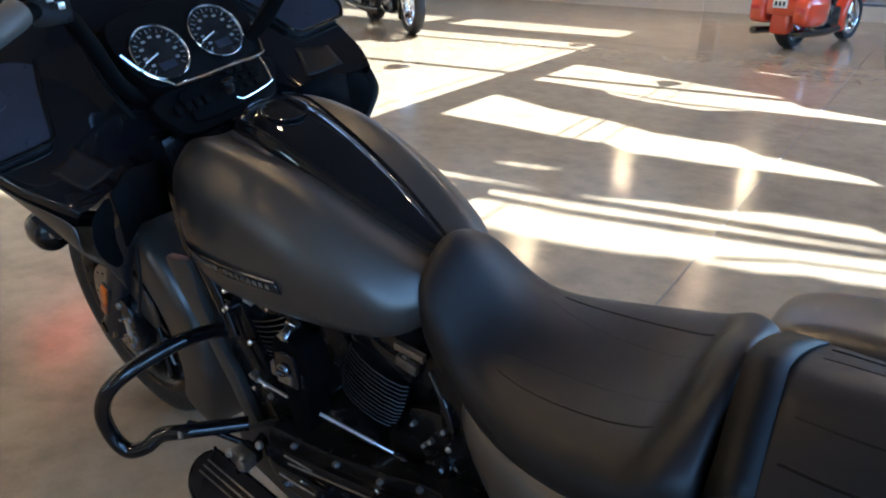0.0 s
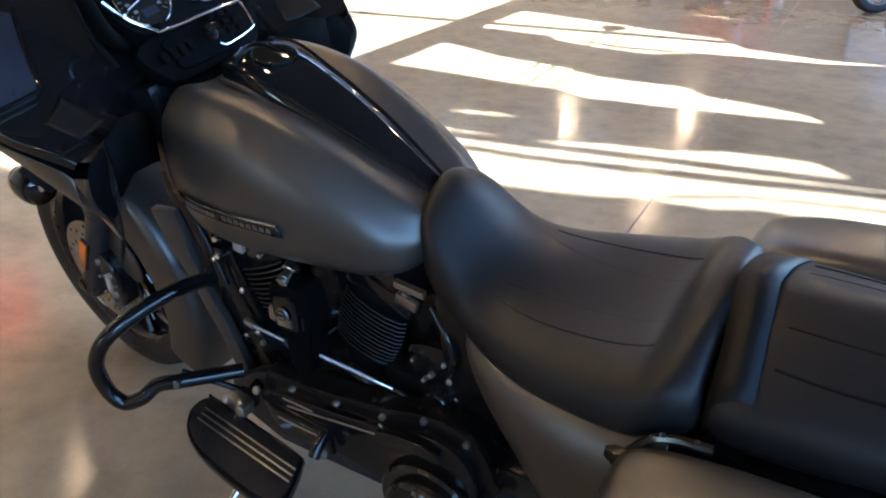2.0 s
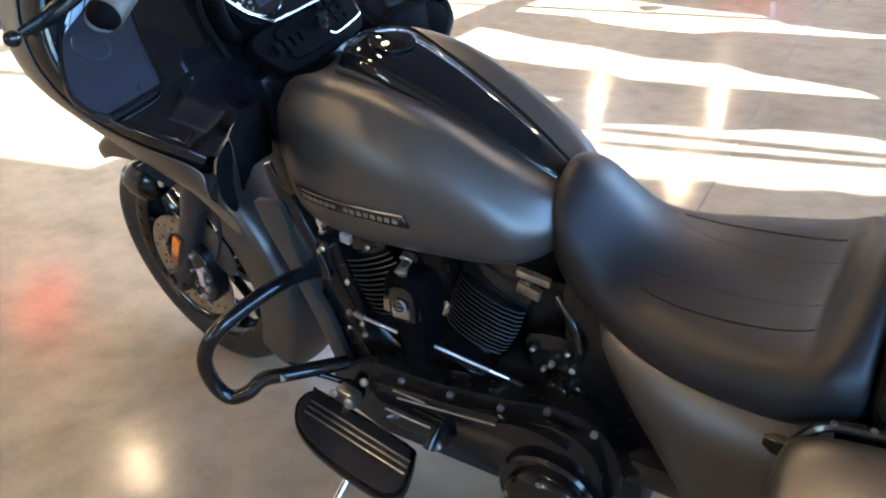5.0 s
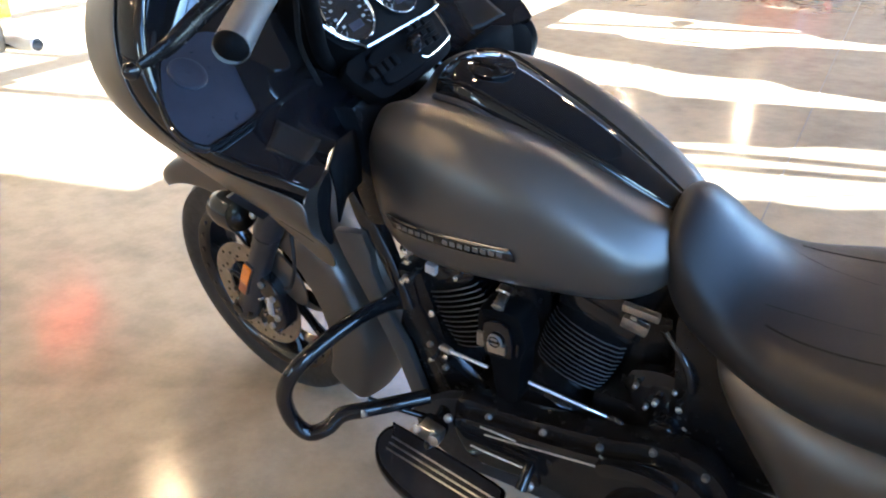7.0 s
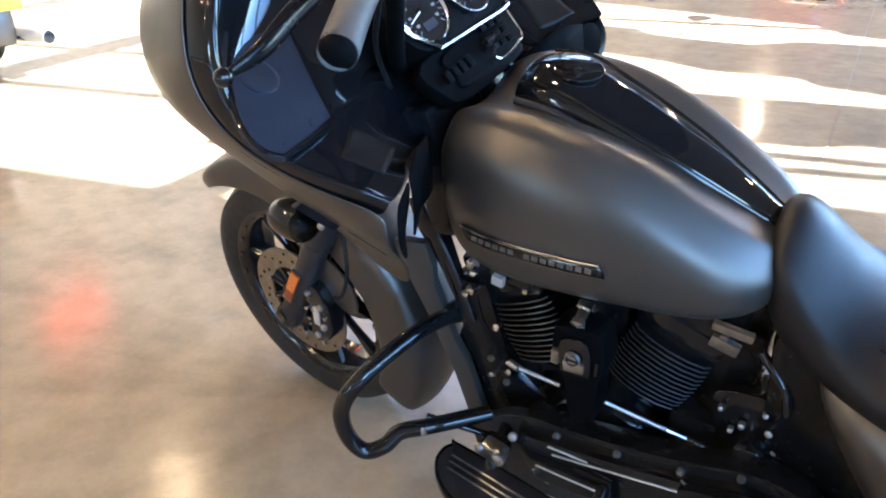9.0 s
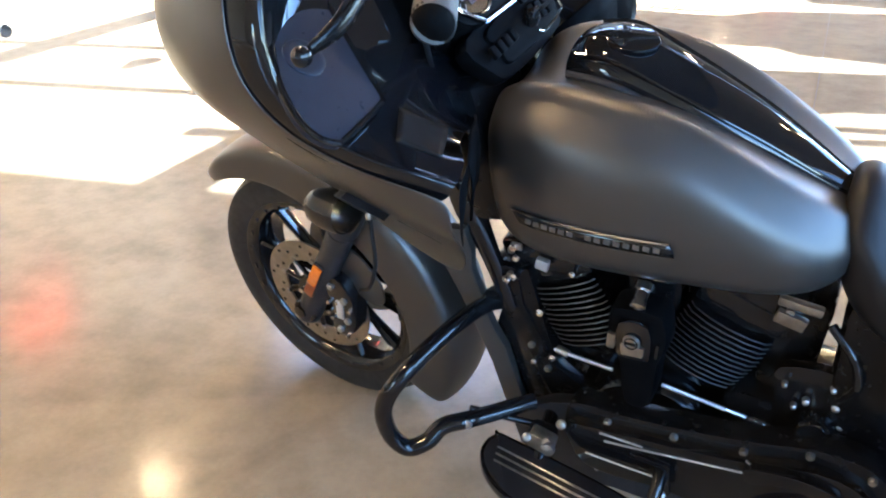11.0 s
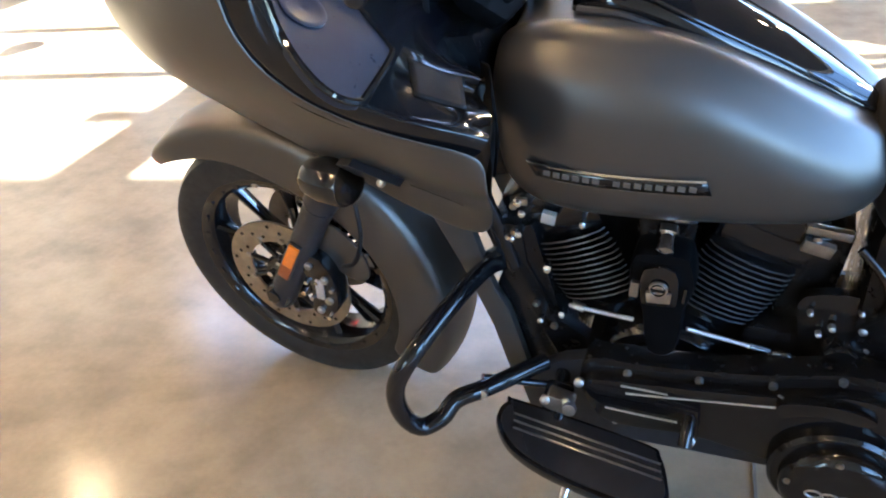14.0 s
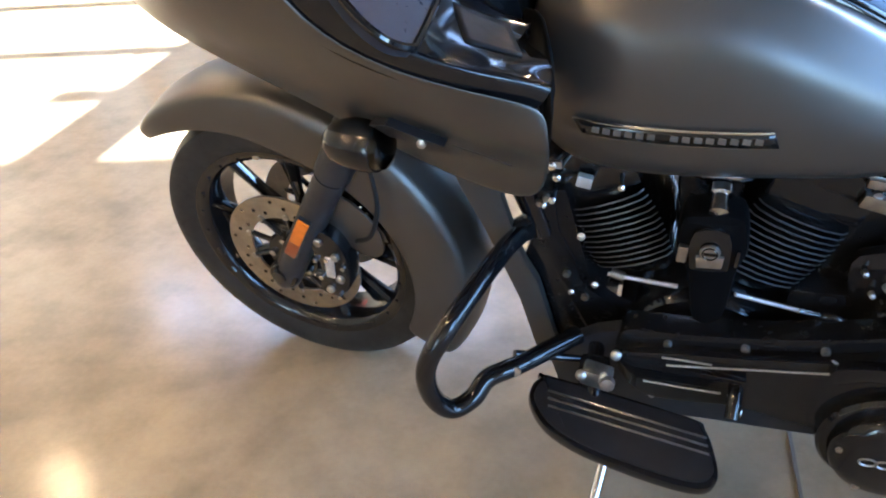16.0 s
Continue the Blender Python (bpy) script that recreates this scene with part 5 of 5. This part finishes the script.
# added block; keeps sunlit floor from brightening the fins between the cylinders
part("vee_gap_block", box(0.720, 0.02, 0.56, 0.10, 0.14, 0.20, bevel=0.02), MATT, engine, "black block added between the cylinders against light from behind")
# horn cover between the cylinders
horn = side_part("horn_cover", side_plate(round_outline([(0.684, 0.578), (0.700, 0.592), (0.758, 0.594), (0.774, 0.580), (0.780, 0.530), (0.768, 0.490), (0.756, 0.395), (0.712, 0.390), (0.700, 0.480), (0.680, 0.520)], 3), -0.142, 0.06, 0.012), DULL_BLACK, engine, "black horn cover with a bright emblem")
side_part("horn_face", side_plate(round_outline([(0.704, 0.570), (0.752, 0.572), (0.756, 0.510), (0.746, 0.502), (0.710, 0.500), (0.700, 0.510)], 3), -0.152, 0.014, 0.004), GLOSS, horn)
emblem = side_part("emblem", join(side_plate([(0.709, 0.531), (0.748, 0.533), (0.746, 0.513), (0.711, 0.511)], -0.158, 0.008, 0.002), turned([(0.001, 0.0), (0.0145, 0.0), (0.0135, 0.004), (0.001, 0.005)], (0.728, -0.156, 0.541), (0, -1, 0), 28)), STEEL, horn, "round bright emblem over a small bar")
side_part("emblem_ring", turned([(0.0090, 0.0), (0.0103, 0.002), (0.0116, 0.0)], (0.728, -0.1605, 0.541), (0, -1, 0), 24, closed=True), BLACK, emblem)
side_part("emblem_bar", box(0.728, -0.1612, 0.541, 0.017, 0.002, 0.005, bevel=0.0008), BLACK, emblem)
for x, w in ((0.690, 0.014), (0.766, 0.006)):
    side_part("horn_wing", box(x, -0.143, 0.525, w, 0.012, 0.030, m=Matrix.Rotation(0.1, 4, "Y"), bevel=0.003), STEEL if w > 0.01 else GLOSS, horn)
plug = side_part("cover_knob", join(turned([(0.002, 0.0), (0.017, 0.0), (0.017, 0.012), (0.011, 0.014), (0.011, 0.03), (0.013, 0.032), (0.013, 0.04), (0.002, 0.044)], (0.733, -0.112, 0.625), (0.0, -0.9, -0.45), 20), tube([(0.700, -0.085, 0.632), (0.715, -0.10, 0.640), (0.733, -0.104, 0.642), (0.752, -0.10, 0.640), (0.768, -0.085, 0.632)], 0.011, 5, 10)), CHROME, engine, "bright knob and bracket above the horn")

# shift rod and linkage
rod = side_part("shift_rod", tube([(0.580, -0.126, 0.452), (0.63, -0.126, 0.447), (0.687, -0.126, 0.442)], 0.0034, 4, 10), BRIGHT, engine, "bright shift linkage rod")
side_part("rod_rear", tube([(0.772, -0.124, 0.438), (0.838, -0.098, 0.402), (0.905, -0.072, 0.366)], 0.0034, 4, 10), BRIGHT, rod)
side_part("rod_sleeve", tube([(0.868, -0.086, 0.386), (0.907, -0.071, 0.365)], 0.0056, 1, 12, smooth=False), CHROME, rod)
side_part("rod_joint", tube([(0.585, -0.125, 0.454), (0.606, -0.127, 0.450)], 0.0072, 1, 12, smooth=False), STEEL, rod)
side_part("shift_arm", tube([(0.908, -0.074, 0.368), (0.925, -0.076, 0.370), (0.936, -0.076, 0.358), (0.934, -0.07, 0.335)], 0.008, 5, 10), BLACK, rod)

# starter and fittings behind the rear cylinder
starter = part("starter", turned([(0.004, -0.03), (0.026, -0.03), (0.032, -0.022), (0.033, 0.05), (0.004, 0.05)], (1.005, -0.10, 0.40), (0, 1, 0), 28), GLOSS, engine, "gloss black starter motor")
part("starter_cap", turned([(0.002, 0.0), (0.012, 0.0), (0.011, 0.008), (0.002, 0.010)], (1.005, -0.13, 0.40), (0, -1, 0), 20), CHROME, starter)
for x, z, r in ((0.985, 0.448, 0.006), (1.028, 0.452, 0.007), (1.040, 0.412, 0.006), (0.968, 0.43, 0.005), (1.02, 0.49, 0.005), (0.95, 0.475, 0.005)):
    part("fitting", turned([(0.001, 0), (r, 0), (r * 0.85, 0.012), (0.001, 0.014)], (x, -0.098, z), (0.1, -1, 0.3), 12), STEEL, engine)
part("fitting_plate", side_plate(round_outline([(0.94, 0.50), (1.03, 0.51), (1.06, 0.45), (1.05, 0.38), (0.96, 0.38), (0.935, 0.44)], 3), -0.092, 0.02, 0.004), BLACK, engine)
part("hose", tube([(1.03, -0.10, 0.47), (1.05, -0.115, 0.52), (1.04, -0.11, 0.57), (1.00, -0.09, 0.61)], 0.008, 6, 10), BLACK, engine)

# ---- primary case
PRIM = [(0.60, 0.315), (0.625, 0.335), (0.70, 0.337), (0.82, 0.350), (0.93, 0.370), (1.02, 0.392), (1.10, 0.380), (1.145, 0.32), (1.145, 0.235), (1.10, 0.175), (1.02, 0.150), (0.92, 0.160), (0.80, 0.185), (0.70, 0.175), (0.63, 0.185), (0.595, 0.25)]
case = side_part("primary_case", side_plate(round_outline(PRIM, 4), -0.125, 0.05, 0.008), MATT, bike, "black primary case")
side_part("case_cover", side_plate(round_outline([(0.61, 0.30), (0.70, 0.315), (0.82, 0.328), (0.93, 0.345), (1.02, 0.368), (1.085, 0.355), (1.12, 0.31), (1.12, 0.24), (1.08, 0.19), (1.02, 0.172), (0.92, 0.182), (0.80, 0.205), (0.70, 0.197), (0.64, 0.205), (0.612, 0.25)], 4), -0.150, 0.03, 0.012), CASE, case)
DERBY = Vector((1.032, -0.180, 0.184))
side_part("case_boss", turned([(0.002, 0.0), (0.100, 0.0), (0.106, -0.006), (0.108, -0.03), (0.002, -0.03)], DERBY + Vector((-0.004, 0.008, 0.010)), (0, -1, 0), 56), CASE, case)
derby = side_part("clutch_cover", turned([(0.002, 0.022), (0.058, 0.021), (0.074, 0.018), (0.086, 0.011), (0.091, 0.002), (0.091, -0.01), (0.002, -0.01)], DERBY, (0, -1, 0), 56), CASE, case, "round satin black clutch cover")
for i in range(5):
    a = 2 * math.pi * i / 5 + 0.42
    side_part("cover_screw", turned([(0.001, 0), (0.006, 0), (0.006, 0.003), (0.001, 0.004)], DERBY + Vector((0.079 * math.cos(a), -0.014, 0.079 * math.sin(a))), (0, -1, 0), 12), STEEL, derby)
for i in range(4):
    c = DERBY + Vector((-0.036 + 0.024 * i, -0.0225, 0.006 - 0.001 * i))
    side_part("emblem_link", tube([(c.x + 0.013 * math.cos(w), c.y, c.z + 0.008 * math.sin(w)) for w in (2 * math.pi * j / 8 for j in range(8))], 0.0018, 3, 6, closed=True), STEEL, derby)
for x, z in ((0.680, 0.314), (0.799, 0.328), (0.913, 0.345), (1.010, 0.380), (1.10, 0.366), (0.66, 0.185)):
    side_part("case_bolt", turned([(0.001, 0), (0.0068, 0), (0.0068, 0.006), (0.005, 0.009), (0.001, 0.009)], (x, -0.125, z), (0, -1, 0), 14), STEEL, case)
# bright steel lines stand in for highlights along the ridges of the case
for name, run in (("rib_glint", [(0.682, -0.151, 0.288), (0.745, -0.152, 0.297), (0.806, -0.152, 0.306), (0.911, -0.152, 0.321), (0.968, -0.152, 0.330)]),
                  ("edge_glint", [(0.673, -0.150, 0.304), (0.710, -0.151, 0.305), (0.752, -0.151, 0.304)]),
                  ("edge_glint", [(0.921, -0.149, 0.349), (0.934, -0.151, 0.343), (0.968, -0.152, 0.332), (1.008, -0.152, 0.339), (1.021, -0.152, 0.334)]),
                  ("edge_glint", [(0.646, -0.151, 0.242), (0.70, -0.152, 0.241), (0.771, -0.152, 0.240)])):
    side_part(name, tube(run, 0.0020, 6, 8), STEEL, case)
side_part("peg_clamp", join(box(0.572, -0.178, 0.268, 0.050, 0.030, 0.036, m=Matrix.Rotation(radians(14), 4, "Y"), bevel=0.006), turned([(0.003, 0.0), (0.013, 0.0), (0.012, 0.010), (0.003, 0.012)], (0.592, -0.193, 0.272), (0.1, -1, 0.2), 16)), STEEL, case, "dull cast clamp above the floorboard")
side_part("inspection_cover", side_plate(round_outline([(0.925, 0.345), (1.00, 0.36), (1.06, 0.345), (1.05, 0.325), (0.98, 0.33), (0.93, 0.315)], 4), -0.166, 0.02, 0.005), CASE, case)

# ---- rider floorboard
def board(s):
    flip = MIRROR @ SIDE if s > 0 else SIDE
    c = Vector((0.625, -0.245, 0.222))
    out = [(-0.155, 0.052), (-0.140, 0.062), (0.095, 0.062), (0.128, 0.046), (0.150, 0.002), (0.158, -0.036), (0.135, -0.062), (0.06, -0.068), (-0.05, -0.060), (-0.12, -0.038), (-0.158, 0.0), (-0.164, 0.032)]
    m = Matrix.Translation(c) @ Matrix.Rotation(radians(-4), 4, "Z") @ Matrix.Rotation(radians(6), 4, "X") @ Matrix.Rotation(radians(8), 4, "Y")
    pan = part("floorboard", moved(slab(round_outline(out, 4), 0.022, m, 0.006), flip), GLOSS, bike, "black rider floorboard with bright pad stripes")
    top = [(x * 0.94, y * 0.86) for x, y in out]
    part("pad", moved(slab(round_outline(top, 4), 0.006, m @ Matrix.Translation((0, 0, 0.006)), 0.003), flip), RUBBER, pan, "ribbed rubber pad")
    for i, y in enumerate((0.026, 0.012, -0.002)):
        part("stripe", moved(moved(box(-0.002 + 0.004 * i, y, 0.0072, 0.264, 0.0036, 0.003, bevel=0.001), m), flip), STEEL, pan)
    br = part("floorboard_bracket", moved(join(tube([(0.56, -0.10, 0.27), (0.565, -0.16, 0.25), (0.57, -0.20, 0.225)], 0.014, 4, 12), box(0.565, -0.165, 0.262, 0.05, 0.05, 0.035, bevel=0.008)), flip), BLACK, bike, "black floorboard bracket")
    part("rear_arm", moved(tube([(0.79, -0.10, 0.28), (0.792, -0.17, 0.275), (0.79, -0.205, 0.245)], 0.012, 4, 12), flip), BLACK, br)
    part("bracket_plate", moved(side_plate([(0.735, 0.300), (0.805, 0.296), (0.808, 0.225), (0.795, 0.222), (0.79, 0.285), (0.735, 0.29)], -0.170, 0.012, 0.002), flip), BLACK, br)
    for x, y, z in ((0.548, -0.19, 0.278), (0.585, -0.185, 0.276), (0.797, -0.183, 0.238), (0.60, -0.15, 0.295)):
        part("bracket_bolt", moved(turned([(0.001, 0), (0.009, 0), (0.009, 0.007), (0.005, 0.010), (0.001, 0.010)], (x, y, z), (0, -0.9, 0.4), 14), flip), STEEL, br)


board(-1)
board(1)

# black fillers added so no bright floor shows below the engine
side_part("low_gap_panel", side_plate([(0.47, 0.24), (0.56, 0.30), (0.62, 0.32), (0.95, 0.20), (1.12, 0.19), (1.05, 0.125), (0.60, 0.115), (0.49, 0.16)], -0.112, 0.03, 0.006), PLASTIC, engine, "black filler panel added low on the engine")
part("under_gap_block", box(0.92, 0, 0.165, 0.50, 0.24, 0.10, bevel=0.02), PLASTIC, engine, "black block added for the dark space below the engine")

# ---- side stand and exhaust
side_part("side_stand", tube([(0.60, -0.16, 0.150), (0.594, -0.22, 0.110), (0.585, -0.285, 0.062), (0.584, -0.30, 0.0515)], 0.0100, 6, 12), CHROME, bike, "steel side stand leg")
part("exhaust_pipe", tube([(0.60, 0.12, 0.55), (0.56, 0.17, 0.42), (0.62, 0.19, 0.28), (0.80, 0.19, 0.22), (1.2, 0.20, 0.21), (2.0, 0.22, 0.22)], 0.033, 8, 18), BLACK, bike, "black exhaust pipe")


# ---------------------------------------------------------------- other machines on the floor
def far_wheel(parent, c, r, w, rim):
    wh = part("wheel", turned([(r * 0.62, -0.32 * w), (r * 0.66, -0.42 * w), (r * 0.70, -0.40 * w), (r * 0.70, 0.40 * w), (r * 0.66, 0.42 * w), (r * 0.62, 0.32 * w)], c, (0, 1, 0), 40, closed=True), rim, parent)
    part("tyre", turned([(r * 0.70, -0.38 * w), (r * 0.80, -0.5 * w), (r * 0.92, -0.46 * w), (r, -0.2 * w), (r, 0.2 * w), (r * 0.92, 0.46 * w), (r * 0.80, 0.5 * w), (r * 0.70, 0.38 * w)], c, (0, 1, 0), 48, closed=True), TYRE, wh)
    part("hub", turned([(0.01, -0.06), (0.05, -0.05), (0.05, 0.05), (0.01, 0.06)], c, (0, 1, 0), 24), rim, wh)
    for i in range(7):
        a = 2 * math.pi * i / 7
        d = Vector((math.cos(a), 0, math.sin(a)))
        part("spoke", tube([tuple(Vector(c) + d * 0.04), tuple(Vector(c) + d * (r * 0.64))], 0.012, 1, 8, smooth=False), rim, wh)
    return wh


def far_bike(name, label, m, paint, rim, bags=True, tail=None):
    """A whole touring machine, simpler, for those that stand across the room."""
    ob = thing(name, label, "motorcycle", m, group="motorcycles across the showroom")
    far_wheel(ob, (0, 0, 0.32), 0.32, 0.14, rim)
    far_wheel(ob, (1.62, 0, 0.32), 0.32, 0.18, rim)
    part("front_fender", arch((0, 0, 0.32), 0.37, 0.09, 0.10, -30, 140, 16), paint, ob, solid=0.005, subsurf=1)
    part("rear_fender", arch((1.62, 0, 0.32), 0.38, 0.13, 0.16, -20, 165, 16), tail or paint, ob, solid=0.005, subsurf=1)
    part("fuel_tank", loft([tank_ring(*q) for q in TANK]), paint, ob, subsurf=1)
    part("seat", loft([seat_ring(*q) for q in RIDER]), LEATHER, ob, subsurf=1)
    part("engine", join(box(0.76, 0, 0.34, 0.42, 0.26, 0.30, bevel=0.04), box(0.68, 0, 0.54, 0.14, 0.16, 0.22, m=Matrix.Rotation(radians(-22), 4, "Y"), bevel=0.02), box(0.86, 0, 0.54, 0.14, 0.16, 0.22, m=Matrix.Rotation(radians(22), 4, "Y"), bevel=0.02)), BLACK, ob)
    part("handlebar", tube([(0.62, -0.42, 1.08), (0.50, -0.25, 1.10), (0.45, 0, 1.0), (0.50, 0.25, 1.10), (0.62, 0.42, 1.08)], 0.014, 8, 10), CHROME, ob)
    for s in (-1, 1):
        part("fork_leg", tube([(0.0, s * 0.11, 0.30), (0.38, s * 0.11, 0.95)], 0.028, 1, 14, smooth=False), CHROME, ob)
        part("exhaust", tube([(0.75, s * 0.20, 0.22), (1.3, s * 0.24, 0.20), (2.02, s * 0.26, 0.22), (2.10, s * 0.26, 0.225)], 0.045, 6, 18), BLACK, ob, "dark exhaust pipe")
        if tail and s > 0:
            # the white colour stands in for full sun burning out the silencer
            can = part("silencer", turned([(0.030, -0.42), (0.046, -0.38), (0.052, -0.05), (0.050, 0.0), (0.030, 0.006), (0.024, 0.0), (0.022, -0.06), (0.002, -0.06)], (2.10, 0.26, 0.225), (1, 0, 0.02), 28), WHITE, ob, "round silencer whitened for sun glare")
            part("outlet", turned([(0.001, -0.050), (0.0225, -0.050), (0.0225, -0.004), (0.019, -0.004), (0.001, -0.046)], (2.10, 0.26, 0.225), (1, 0, 0.02), 20), DULL_BLACK, can)
        if bags:
            rows = [[(x, s * (0.18 + k * a), z0 + b * (z1 - z0)) for a, b in ((0, 0.1), (0.08, 0), (0.9, 0), (1, 0.15), (1, 0.85), (0.92, 1), (0.05, 1), (0, 0.9))] for x, k, z0, z1 in ((1.42, 0.12, 0.36, 0.60), (1.44, 0.20, 0.30, 0.64), (1.7, 0.23, 0.28, 0.66), (2.02, 0.22, 0.30, 0.66), (2.08, 0.17, 0.34, 0.62))]
            part("saddlebag", loft(rows), paint, ob, subsurf=1)
            part("bag_lamp", box(2.09, s * 0.29, 0.50, 0.03, 0.10, 0.05, bevel=0.01), REDLENS, ob, "red rear lamp")
    part("fascia", box(2.0, 0, 0.55, 0.05, 0.36, 0.26, bevel=0.02), paint, ob)
    pl = part("number_plate", box(2.04, 0, 0.56, 0.012, 0.18, 0.11, bevel=0.003), WHITE, ob, "pale plate")
    for k in range(3):
        part("bar", box(2.048, -0.05 + 0.05 * k, 0.555, 0.002, 0.03, 0.05), BLACK, pl, smooth=0)
    part("headlamp", turned([(0.01, -0.10), (0.06, -0.09), (0.10, -0.03), (0.105, 0.03), (0.095, 0.05), (0.01, 0.055)], (0.22, 0, 0.90), (-1, 0, 0), 28), CHROME, ob, "chrome headlamp")
    part("stand", tube([(0.75, -0.12, 0.2), (0.78, -0.30, 0.012)], 0.012, 1, 8, smooth=False), BLACK, ob)
    return ob


far_bike("motorcycle", "orange-red touring motorcycle with hard saddlebags, seen from behind", pose(-0.92, 11.40, 0, 0, 0, -100), RED, CHROME)
far_bike("motorcycle", "black motorcycle with chrome wheels and headlamp", pose(-5.05, 6.95, 0, 0, 0, 150), GLOSS, CHROME)
far_bike("motorcycle", "black motorcycle with a chrome front wheel across the floor", pose(0.62, 9.05, 0, 0, 0, 40), GLOSS, CHROME, False)
far_bike("motorcycle", "yellow and black motorcycle, its silencer whitened for sun glare", pose(-6.34, 1.18, 0, 0, 0, 8), YELLOW, BLACK, False, ALU)
far_bike("motorcycle", "blue-grey motorcycle standing in the sun by the windows", pose(-3.60, 0.71, 0, 0, 0, 198), ALU, BLACK, False)
